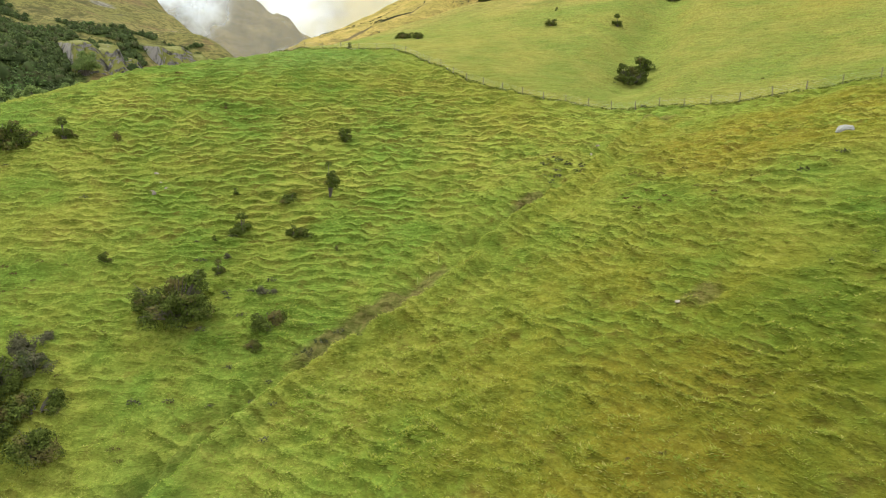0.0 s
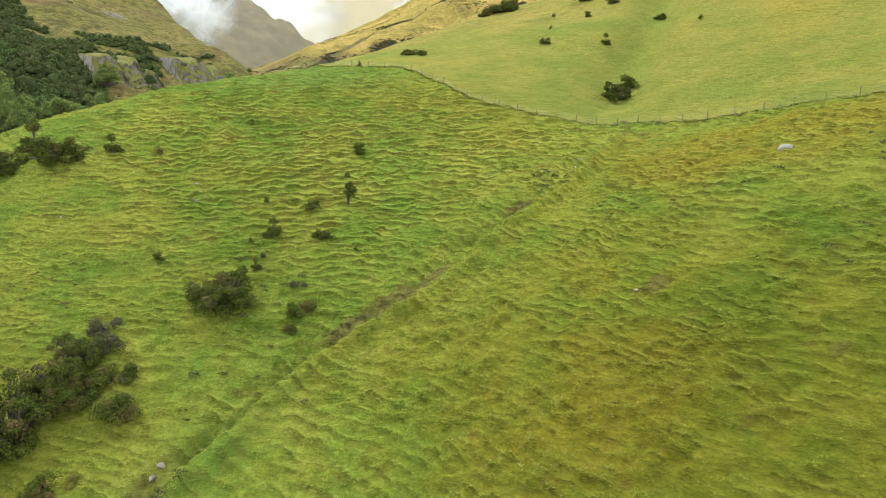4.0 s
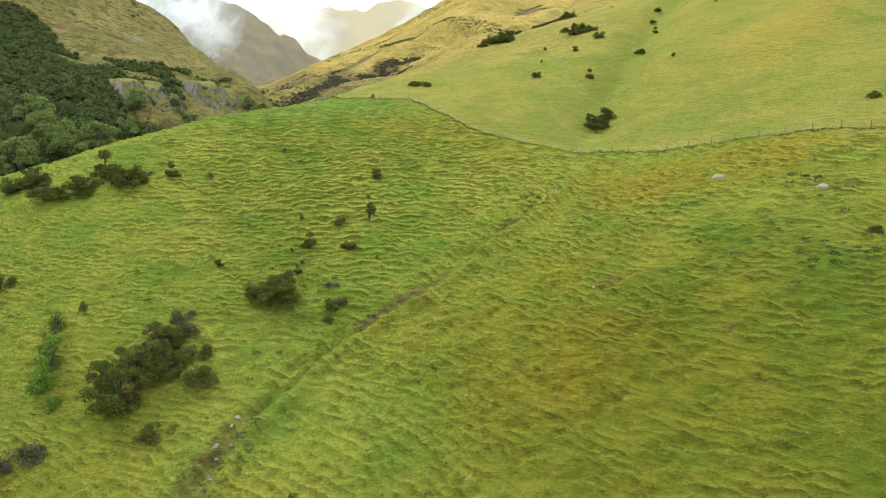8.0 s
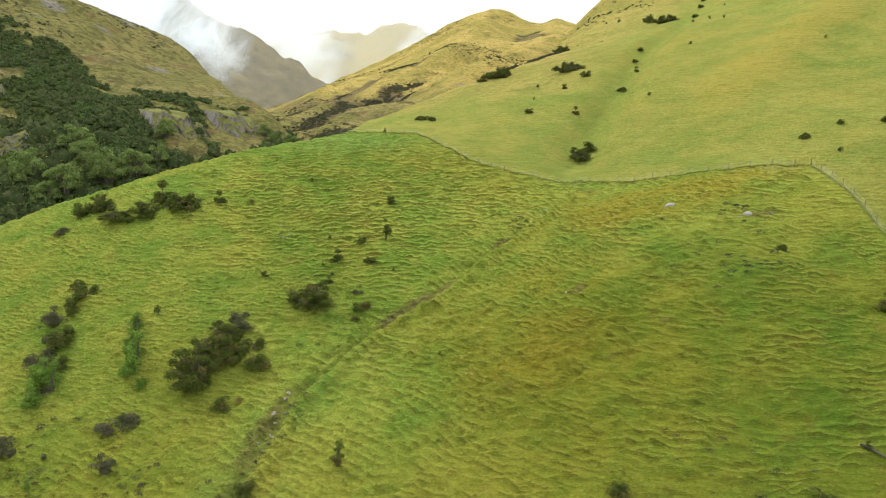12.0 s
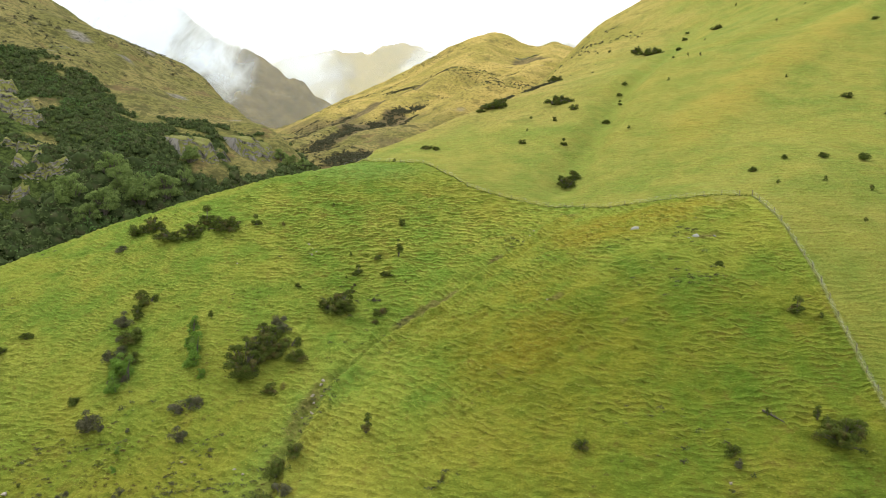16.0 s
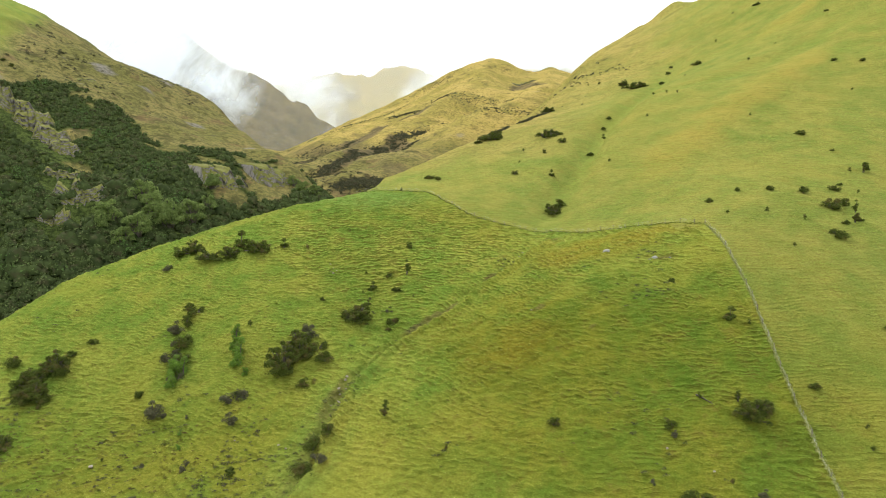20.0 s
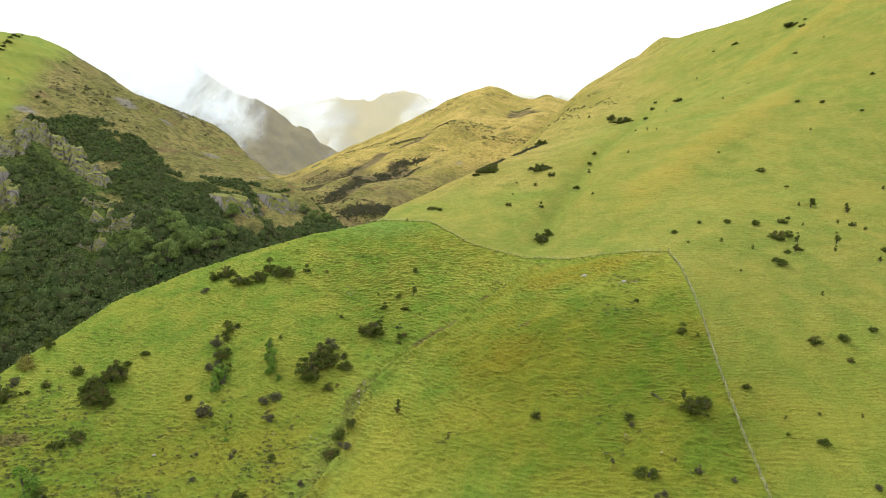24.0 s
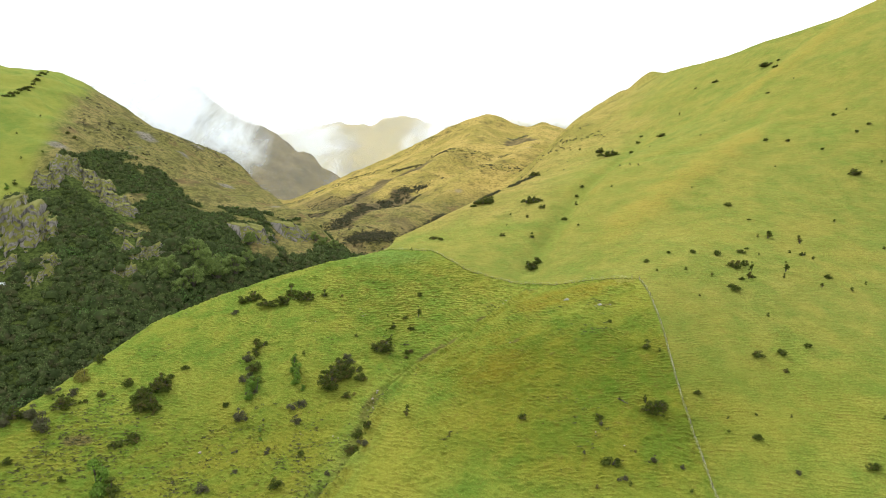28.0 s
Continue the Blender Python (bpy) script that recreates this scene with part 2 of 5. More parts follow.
def rock_material(name, dark, light, moss):
    k = Mat(name, 0.9)
    f, g = k.noise(0.55, 8, stretch=(1, 1, 0.2), rough=0.66), k.noise(3.5, 6, rough=0.7)
    up = k.n.new("ShaderNodeSeparateXYZ")
    k.l.new(k.n.new("ShaderNodeNewGeometry").outputs["Normal"], up.inputs[0])
    col = k.mix(k.ramp(f, 0.36, 0.54), dark, light)
    col = k.mix(k.ramp(g, 0.52, 0.75, 0, 0.3), col, (0.07, 0.068, 0.06))
    col = k.mix(k.math("MULTIPLY", k.ramp(k.math("ADD", up.outputs[2], k.noise(0.22, 5)), 0.80, 1.08), moss), col, (0.145, 0.150, 0.034))
    return k.done(col, k.math("ADD", f, k.math("MULTIPLY", g, 0.5)), 0.8, 0.4)


M_GROUND = ground_material()
M_THORN = leaf_material("thorn_leaf", (0.028, 0.041, 0.008), (0.108, 0.138, 0.027), (0.130, 0.100, 0.038))
M_GREY = leaf_material("grey_twig", (0.048, 0.050, 0.026), (0.130, 0.125, 0.068), (0.062, 0.085, 0.028))
M_GREEN = leaf_material("green_leaf", (0.060, 0.120, 0.018), (0.170, 0.280, 0.042), (0.120, 0.160, 0.040))
M_YELLOW = leaf_material("yellow_leaf", (0.120, 0.120, 0.025), (0.240, 0.220, 0.050))
M_FOREST = leaf_material("forest_leaf", (0.026, 0.042, 0.014), (0.125, 0.165, 0.052), (0.115, 0.098, 0.052), (0.085, 0.185, 0.042), 0.65)
# inner growth of the gorge bush, its colour darkened for the shade between leaves
M_INNER_SHADE = leaf_material("shaded_inner_growth", (0.020, 0.031, 0.011), (0.062, 0.085, 0.028), (0.060, 0.053, 0.028), None, 0.7)
M_TREE = leaf_material("tree_leaf", (0.070, 0.110, 0.030), (0.230, 0.300, 0.085))
M_HEATH = leaf_material("heath_leaf", (0.040, 0.044, 0.024), (0.110, 0.112, 0.060), (0.105, 0.088, 0.056))
M_BARK = bark_material()
M_CLIFF = rock_material("cliff_rock", (0.062, 0.058, 0.050), (0.230, 0.215, 0.195), 1.0)
M_BOULDER = rock_material("boulder_rock", (0.13, 0.13, 0.12), (0.33, 0.33, 0.31), 0.15)


def grass_material():
    k = Mat("grass_blades", 0.8)
    i = k.island()
    big, mid = k.noise(0.018, 3), k.noise(0.11, 5)
    col = k.mix(k.ramp(mid, 0.35, 0.65), (0.215, 0.330, 0.034), (0.310, 0.375, 0.048))
    col = k.mix(k.ramp(big, 0.45, 0.62), col, (0.370, 0.365, 0.050))
    col = k.mix(k.attr("dry"), col, (0.330, 0.360, 0.070))
    col = k.mix(k.math("MULTIPLY", k.attr("ochre"), 0.7), col, (0.400, 0.340, 0.042))
    col = k.mix(k.math("MULTIPLY", k.attr("deep"), 0.8), col, (0.200, 0.265, 0.026))
    col = k.mix(k.ramp(i, 0.80, 0.95), col, (0.460, 0.430, 0.130))
    col = k.mix(k.ramp(i, 0.16, 0.02), col, (0.160, 0.250, 0.026))
    m = k.done(col)
    mix, tra = k.n.new("ShaderNodeMixShader"), k.n.new("ShaderNodeBsdfTranslucent")
    mix.inputs[0].default_value = 0.5
    k.l.new(col, tra.inputs[0])
    k.l.new(k.b.outputs[0], mix.inputs[1])
    k.l.new(tra.outputs[0], mix.inputs[2])
    k.l.new(mix.outputs[0], k.n["Material Output"].inputs["Surface"])
    return m


M_GRASS = grass_material()


def wood_material():
    k = Mat("weathered_wood", 0.9)
    f = k.noise(14, 5, stretch=(1, 1, 0.15))
    return k.done(k.mix(f, (0.10, 0.085, 0.065), (0.27, 0.24, 0.20)), f, 0.5, 0.01)


M_WOOD = wood_material()
M_WIRE = Mat("galvanised_wire", 0.5)
M_WIRE.b.inputs["Metallic"].default_value = 0.3
M_WIRE = M_WIRE.done((0.50, 0.50, 0.48))


# ---- the shape of the land ----
BASE = [-35.42, 11.35, 38.78, 2.52, 6.39, -3.89]
KNOLLS = [(-70, 95, 28, 5.4), (-35, 110, 28, 7.6), (0, 115, 25, 0.9), (-15, 85, 25, -3.9), (-50, 60, 22, 4.6), (-80, 60, 25, -0.9), (-30, 35, 22, 0.5), (-60, 30, 22, -6.0), (-10, 45, 20, -3.5), (10, 70, 25, 2.7), (35, 45, 25, 3.9), (60, 35, 25, 2.8)]
SPURS = [(15, 20, 25, 2.0), (45, 5, 25, 0.7), (75, 5, 28, -0.5), (65, 65, 25, 6.3), (40, 90, 28, -5.9), (95, 40, 30, 1.0), (100, 85, 30, 3.8), (-110, 80, 28, 3.8), (-100, 40, 25, -2.9), (20, 145, 35, -2.2), (70, 120, 35, -1.4)]
FLANK = [(120, 150, 50, 2.9), (170, 190, 60, 1.2), (30, 220, 60, 2.3), (90, 260, 70, -4.4), (170, 330, 80, -19.5), (250, 330, 90, 10.4), (0, 330, 80, -9.3), (220, 520, 120, -6.3), (220, 90, 70, -27.4), (120, -30, 60, -2.3)]


def soft(v, k=4.0):
    """Softplus: 0 below, v above."""
    return np.logaddexp(0.0, v / k) * k


def blend_max(a, b, k=5.0):
    return np.logaddexp(a / k, b / k) * k


def ridge(X, Y, pts, slope):
    """Height of a mountain ridge that falls off evenly on both sides of its crest line."""
    best = np.full(X.shape, -400.0)
    for (x0, y0, z0), (x1, y1, z1) in zip(pts[:-1], pts[1:]):
        dx, dy = x1 - x0, y1 - y0
        s = np.clip(((X - x0) * dx + (Y - y0) * dy) / (dx * dx + dy * dy), 0, 1)
        d = np.hypot(X - x0 - s * dx, Y - y0 - s * dy)
        best = np.maximum(best, z0 + s * (z1 - z0) - slope * (np.sqrt(d * d + 64) - 8))
    return best


GOLDEN_RIDGE = [(400, 1060, 160), (195, 1010, 164), (133, 1003, 174), (87, 1000, 191), (62, 1000, 186), (40, 995, 176), (11, 980, 149), (-48, 950, 112), (-93, 900, 85), (-145, 870, 58)]
GOLDEN_SPURS = [[(40, 990, 176), (-40, 850, 105), (-110, 700, 58), (-165, 580, 20)],
                [(73, 1000, 192), (50, 850, 138), (-30, 650, 70), (-90, 480, 22), (-118, 380, -6)],
                [(180, 1030, 186), (140, 800, 128), (60, 600, 78), (-20, 430, 32), (-62, 320, 4)]]
DARK_RIDGE = [(-225, 1390, 56), (-260, 1400, 83), (-315, 1400, 120), (-339, 1400, 142), (-356, 1400, 169), (-397, 1400, 195), (-424, 1400, 210), (-479, 1400, 229), (-517, 1400, 251), (-552, 1400, 264), (-568, 1400, 291), (-607, 1400, 330), (-620, 1400, 322), (-684, 1400, 273), (-740, 1400, 232), (-1000, 1350, 190)]
BACK_RANGE = [(-1300, 2500, 420), (-800, 2420, 330), (-560, 2400, 345), (-427, 2400, 372), (-300, 2420, 362), (-150, 2400, 388), (0, 2400, 362), (250, 2400, 385), (490, 2400, 395), (1200, 2300, 430)]


def pasture(X, Y):
    """The grazed hill: a tilted base with knolls, spurs and hollows."""
    x, y = np.minimum(X, 430) / 100, Y / 100
    b = BASE
    Z = b[0] + b[1] * x + b[2] * y + b[3] * x * x + b[4] * x * y + b[5] * y * y
    for cx, cy, r, h in KNOLLS + SPURS + FLANK:
        Z = Z + h * np.exp(-((X - cx) ** 2 + (Y - cy) ** 2) / (2 * r * r))
    # the crest over the gorge, and the far skyline
    crest = np.interp(X, [-165, -140, -125, -110, -95, -77, -60, -45, -30, -15, -5], [-10, 26, 59, 89, 98, 108, 111, 117, 123, 128, 140])
    fall = np.interp(X, [-60, -47, -38, -28], [0.85, 0.75, 0.35, 0.0])
    Z = Z - fall * soft(Y - crest - 3, 2)
    edge = np.interp(Y, [130, 160, 200, 270, 330, 420, 560, 700], [-60, -40, -8, 32, 66, 98, 150, 190])
    Z = Z - 0.6 * soft(edge - X, 5) * np.clip((Y - 135) / 25, 0, 1)
    sky = np.interp(X, [100, 176, 202, 219, 244, 283, 303, 400, 600], [900, 800, 700, 560, 430, 370, 350, 300, 250])
    return Z - 0.6 * soft(Y - sky, 8)


def saddle(X, Y):
    """How far the mountain's crest sags towards the mouth of the valley."""
    return np.interp(X, [-300, -248, -192, -155, -120, -80], [0, 4, 8, 8, 6, 4]) * np.clip((Y - 215) / 90, 0, 1)


def left_mountain(X, Y):
    """The bush-clad mountain across the gorge."""
    x, y = X / 100, np.maximum(Y, -100) / 100
    Z = -162.88 - 23.88 * x + 85.34 * y - 2.61 * x * x - 8.0 * x * y - 12.86 * y * y
    sky = np.interp(X, [-520, -419, -385, -372, -300, -215, -127, -72, -30], [380, 450, 480, 560, 545, 460, 333, 255, 200])
    return Z - saddle(X, Y) - 0.7 * soft(Y - sky, 6) - 0.12 * soft(-330 - X, 10)


def golden_mountain(X, Y):
    """The golden peak at the head of the valley, with spurs that run down to the stream."""
    Z = ridge(X, Y, GOLDEN_RIDGE, 0.5)
    for spur in GOLDEN_SPURS:
        Z = blend_max(Z, ridge(X, Y, spur, 0.42), 5)
    return Z


def land(X, Y):
    """Height of the bare land, without fine relief."""
    Z = blend_max(pasture(X, Y), left_mountain(X, Y), 4)
    Z = blend_max(Z, golden_mountain(X, Y), 8)
    Z = blend_max(Z, ridge(X, Y, DARK_RIDGE, 0.85), 8)
    Z = blend_max(Z, ridge(X, Y, BACK_RANGE, 0.5), 8)
    return blend_max(Z, np.interp(Y, [40, 120, 250, 400, 600, 1000, 1400], [-72, -58, -24, 0, 18, 36, 40]), 6)


# ---- fine relief ----
LATTICE = np.random.RandomState(7).rand(256, 256)


def value_noise(X, Y, seed=0):
    """Smooth noise, 0 to 1, on a lattice one metre wide."""
    X, Y = X + seed * 37.3, Y + seed * 91.7
    i, j = np.floor(X).astype(int), np.floor(Y).astype(int)
    u, v = X - i, Y - j
    u, v = u * u * (3 - 2 * u), v * v * (3 - 2 * v)
    a, b, c, d = (LATTICE[(i + p) % 256, (j + q) % 256] for p, q in ((0, 0), (1, 0), (0, 1), (1, 1)))
    return (a * (1 - u) + b * u) * (1 - v) + (c * (1 - u) + d * u) * v


def fbm(X, Y, size, octaves=4, seed=0):
    """Fractal noise, about -1 to 1, with its largest lumps size metres wide."""
    total, amp = 0.0, 1.0
    for o in range(octaves):
        total = total + amp * (2 * value_noise(X / size * 2 ** o, Y / size * 2 ** o, seed + o) - 1)
        amp *= 0.5
    return total / 1.6


GULLY = [(24, 79), (13, 66.5), (7, 61), (2, 57.5), (-2, 53), (-7, 50.2), (-13, 47.2), (-18.5, 40.5), (-22.5, 34.5), (-25, 26), (-28, 12), (-32, 1), (-40, -12)]
FENCE_TOP = [(-60, 132), (-34, 129), (-18, 127), (-9, 125), (-1, 114.5), (5, 106.5), (13, 101), (21, 96), (28, 90.5), (36.5, 81), (43, 76), (50, 69.5), (56, 64.8), (61, 60.5)]
FENCE_DOWN = [(61, 60.5), (60.7, 49.5), (60, 39), (59.3, 30), (58, 20.5), (57, 12), (56.4, 3.5), (55.9, -5), (55.3, -12), (54.5, -25)]


CREASES = [([(152, 334), (126, 287), (100, 243), (84, 211), (69, 186), (55, 159), (45, 138), (36, 122), (30, 107), (25, 93)], 4.5, 6),
           ([(220, 252), (194, 241), (166, 225), (144, 219), (118, 220), (100, 222)], 2.2, 8),
           ([(169, 210), (139, 184), (111, 163), (84, 138), (68, 123)], -2.6, 11),
           ([(330, 250), (260, 190), (205, 130), (170, 95)], 2.4, 14), ([(300, 330), (240, 300), (190, 290)], -3.0, 14)]
# bands of dark scrub and of brown heath on the mountain at the head of the valley: line, half width, plants
SCRUB_BANDS = [([(-96, 372), (-81, 446), (-66, 505), (-45, 552), (-27, 579)], 9, 1500), ([(-31, 330), (-22, 359), (-11, 387), (4, 419)], 4, 500),
               ([(-71, 302), (-55, 305), (-40, 324)], 6, 500), ([(-20, 755), (8, 735)], 9, 160), ([(-73, 762), (-40, 741)], 8, 160), ([(-127, 470), (-119, 544), (-102, 603)], 6, 350),
               ([(60, 300), (40, 262), (20, 235)], 3, 160), ([(-85, 420), (-60, 470), (-30, 520)], 5, 300)]
HEATH_BANDS = [([(-127, 460), (-119, 544), (-102, 603), (-76, 694), (-43, 700)], 22), ([(-91, 380), (-81, 446), (-66, 505), (-45, 552)], 13), ([(109, 866), (113, 828)], 20)]


def bush_line(X):
    """Height up to which the bush climbs the mountain across the gorge."""
    return np.interp(X, [-260, -240, -228, -215, -200, -186, -169, -154, -137, -118, -101, -77], [60, 60, 65, 62, 56, 49, 42, 33, 27, 20, 15, 1])


def along(X, Y, line):
    """Distance to a line on the plan, the side of it (plus: to the right of its way), and how far along it, 0 to 1."""
    best, side, where = np.full(X.shape, 1e9), np.zeros(X.shape), np.zeros(X.shape)
    n = len(line) - 1
    for q, ((x0, y0), (x1, y1)) in enumerate(zip(line[:-1], line[1:])):
        dx, dy = x1 - x0, y1 - y0
        s = np.clip(((X - x0) * dx + (Y - y0) * dy) / (dx * dx + dy * dy), 0, 1)
        d = np.hypot(X - x0 - s * dx, Y - y0 - s * dy)
        near = d < best
        best = np.where(near, d, best)
        side = np.where(near, np.sign((X - x0) * dy - (Y - y0) * dx), side)
        where = np.where(near, (q + s) / n, where)
    return best, side, where


def step(v, lo, hi):
    s = np.clip((v - lo) / (hi - lo), 0, 1)
    return s * s * (3 - 2 * s)


def zones(X, Y, Z):
    """What grows or lies where, 0 to 1 each."""
    hill, left = pasture(X, Y), left_mountain(X, Y)
    gold_r, dark_r, back_r = golden_mountain(X, Y), ridge(X, Y, DARK_RIDGE, 0.85), ridge(X, Y, BACK_RANGE, 0.5)
    n1, n2, n3 = fbm(X, Y, 40, 5, 3), fbm(X, Y, 90, 4, 9), fbm(X, Y, 12, 4, 5)
    z = {}
    on_left = step(left - np.maximum(hill, golden_mountain(X, Y)), -2, 3) * step(640 - Y, 0, 60)
    far = step(np.maximum(dark_r, back_r) - np.maximum(np.maximum(hill, left), gold_r), -4, 6)
    golden = step(gold_r - np.maximum(hill, left), -25, 25)
    plateau = step(-243 - X + 18 * n1 - 0.42 * (Y - 255), 0, 22)
    d, side, _ = along(X, Y, FENCE_TOP)
    top = np.where(X < 61, side < 0, False)
    d2, side2, _ = along(X, Y, FENCE_DOWN)
    z["dry"] = np.maximum(np.where((X < 61) & top, step(d, -0.5, 1.2), 0), np.where((X >= 54) & ((side2 < 0) | (Y > 60.5)), step(np.minimum(d, d2), -0.5, 1.2), 0)) * (1 - on_left) * 0.7 + 0.45 * on_left * plateau
    z["dry"] = z["dry"] * (1 - 0.75 * step(55 - Y, 0, 60) * (X > 50))
    band = fbm(X + 0.55 * Y, Y * 0.25, 70, 5, 27)
    low = golden * step(110 - Z, 0, 60) * (1 - far)
    back = step(back_r - dark_r, -5, 10) * far
    z["heath"] = np.clip((far - back) * 0.85 + back * 0.05 + low * step(band, 0.15, 0.45) * 0.6, 0, 1)
    m = (golden > 0.01) & (Y > 300) & (Y < 1000)
    for band_line, wide in HEATH_BANDS if m.any() else ():
        z["heath"][m] = np.maximum(z["heath"][m], (golden * (1 - far))[m] * step(wide - along(X[m], Y[m], band_line)[0] + 14 * n1[m] + 8 * n3[m], -4, 6) * 0.9)
    # the bush below a line that climbs to the west, with a golden slope above it
    open_ground = np.zeros(X.shape)
    for cx, cy, rx, ry in ((-152, 248, 13, 5), (-186, 222, 4, 11), (-170, 195, 6, 5), (-129, 243, 9, 3), (-238, 215, 6, 8), (-98, 236, 12, 20), (-106, 212, 8, 10), (-84, 262, 10, 14)):
        open_ground = np.maximum(open_ground, step(1.15 - np.hypot((X - cx) / rx, (Y - cy) / ry) + 0.5 * n3, 0, 0.3))
    z["scrub"] = on_left * step(bush_line(X) - Z - saddle(X, Y) + 9 * n1 + 7 * n3, -1.5, 1.5) * step(X + 239 + 6 * n3, -2, 3) * (1 - open_ground)
    gorge = step(-14 - hill, 0, 6) * step(Y - np.interp(X, [-165, -140, -125, -110, -95], [-6, 30, 63, 93, 102]), 0, 6) * step(-20 - X, 0, 10) * step(265 - Y, 0, 30)
    z["scrub"] = np.maximum(z["scrub"], gorge * (1 - on_left))
    z["gold"] = np.clip(np.maximum(on_left * (1 - plateau), golden) * (1 - far) + 0.9 * step(Y - 145 + 20 * n1, 0, 60) * step(np.interp(Y, [150, 200, 270, 330, 420, 560, 700], [0, 28, 68, 105, 155, 235, 350]) - X + 40 * n1, -60, 60) * (1 - on_left) * (1 - far), 0, 1)
    z["gold"] = np.maximum(z["gold"], far)
    dg, sg, wg = along(X, Y, GULLY)
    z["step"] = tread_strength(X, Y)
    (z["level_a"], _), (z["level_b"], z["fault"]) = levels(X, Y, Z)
    z["olive"] = np.maximum(on_left, 0.9 * golden * step(48 - Z + 12 * n1, 0, 30))
    z["bare"] = np.clip(step(1.3 + 2.6 * n3 - dg, 0, 1.2) * 0.75 * step(n3, 0.0, 0.35), 0, 1)
    z["bare"] = np.maximum(z["bare"], 0.6 * step(1.0 - np.hypot((X - 17) / 9, (Y - 71) / 7) + 0.9 * n3, 0.2, 0.5) * step(n3, 0.05, 0.3))
    for cx, cy, r in ((18, 41, 1.3), (26.7, 81, 3.0), (18, 75, 3), (27, 30, 1.2)):
        z["bare"] = np.maximum(z["bare"], 0.6 * step(0.7 - np.hypot((X - cx) / r / 1.6, (Y - cy) / r) + 1.2 * n3, 0.1, 0.5))
    low_gully = step(2.6 + 2.0 * n3 - dg, 0, 1.6) * step(46 - Y, 0, 8) * step(Y + 2, 0, 8) * (0.35 + 0.65 * step(n3, -0.1, 0.3))
    z["bare"] = np.maximum(z["bare"], 0.8 * low_gully)
    slip = np.hypot((X + 107) / 5.0, (Y - 26) / 3.0) + 0.5 * n3
    z["bare"] = np.maximum(z["bare"], step(1.1 - slip, 0, 0.4) * 0.9)
    z["bare"] = np.maximum(z["bare"], 0.75 * step(0.9 - np.hypot((X - 47) / 4, (Y - 47) / 1.6) - 0.7 * n3, 0, 0.5))
    z["tread"] = (0.55 + 0.45 * step(n1 + 0.2, -0.4, 0.4)) * (1 - on_left) * (1 - 0.15 * z["dry"]) * (1 - far) * (1 - golden)
    z["ochre"] = np.maximum(step(1.0 - np.hypot((X - 14) / 26, (Y - 34) / 24) + 0.5 * n1, 0, 0.8), step(1.0 - np.hypot((X - 38) / 22, (Y - 62) / 12) + 0.5 * n1, 0, 0.9)) * (1 - z["dry"])
    bank = step(2.6 - np.abs(dg - 3.0), 0, 1.5) * (sg < 0) * step(n3 + 0.6, 0.2, 0.6)
    fold = np.zeros(X.shape)
    m = (X > -20) & (Y > 60) & (X < 420) & (Y < 420)
    for crease, deep, wide in CREASES if m.any() else ():
        fold[m] += np.sign(deep) * step(1.25 - along(X[m], Y[m], crease)[0] / (0.9 * wide) + 0.5 * n3[m], 0, 1)
    z["ochre"] = np.clip(np.maximum(z["ochre"], 0.45 * bank) + np.clip(-fold, 0, 1) * 0.8, 0, 1)
    z["deep"] = step(1.1 - np.hypot((X - 34) / 56, (Y - 12) / 38) + 0.4 * n1, 0, 0.7) * (1 - 0.6 * z["dry"])
    z["deep"] = np.maximum(z["deep"], 0.9 * step(-22 - X + 8 * n1, 0, 18) * step(46 - Y + 8 * n1, 0, 26)) * (1 - on_left)
    z["damp"] = np.clip(step(1.0 - np.hypot((X + 28) / 24, (Y - 117) / 14) + 0.4 * n3, 0, 0.6) + 0.6 * step(9 - dg, 0, 7) * step(28 - Y, -30, 25) + 0.25 * on_left * plateau + 0.4 * np.clip(fold, 0, 1) + 0.25 * step(-18 - X + 15 * n1, 0, 25) * step(45 - Y, 0, 35), 0, 1)
    slabs = 0.7 * step(n2 + 0.5 * n1 - 0.72, 0, 0.15) * on_left * (1 - plateau) * (1 - z["scrub"])
    for cx, cy, rx, ry in ((-239, 346, 13, 8), (-247, 254, 9, 4), (-214, 394, 6, 6), (-251, 330, 8, 4), (-208, 347, 8, 5), (-124, 300, 5, 7), (-228, 300, 5, 4), (-170, 330, 5, 5)):
        slabs = np.maximum(slabs, step(1.0 - np.hypot((X - cx) / rx, (Y - cy) / ry) + 0.9 * n3, 0.1, 0.5))
    z["stone"] = np.clip(slabs * 0.8 + far * step(fbm(X, Y, 120, 5, 21) - 0.45, 0, 0.2) * 0.6 + golden * step(fbm(X, Y, 70, 5, 22) - 0.72, 0, 0.1) * 0.5, 0, 1)
    return z


def on_knob(X, Y):
    """Where the treads run in long unbroken rows."""
    return step(1.25 - np.hypot((X + 14) / 42, (Y - 92) / 34), 0, 0.7)


def levels(X, Y, Z):
    """Two sets of sheep treads, counted up the slope, and which of them holds where."""
    wide, near, mask = fbm(X, Y, 34, 4, 13), fbm(X, Y, 7.0, 3, 15), fbm(0.7 * X, Y, 5.0, 3, 47)
    calm = 0.16 + 0.20 * on_knob(X, Y)
    scallop = 0.20 * fbm(0.7 * X, 1.3 * Y, 1.8, 2, 57)
    b = step(mask, -0.08, 0.08)
    return (((Z + calm * near + 1.0 * wide + scallop) / 0.45, 1 - b), ((Z - calm * near + 0.9 * fbm(X, Y, 26, 4, 49) - scallop) / 0.53, b))


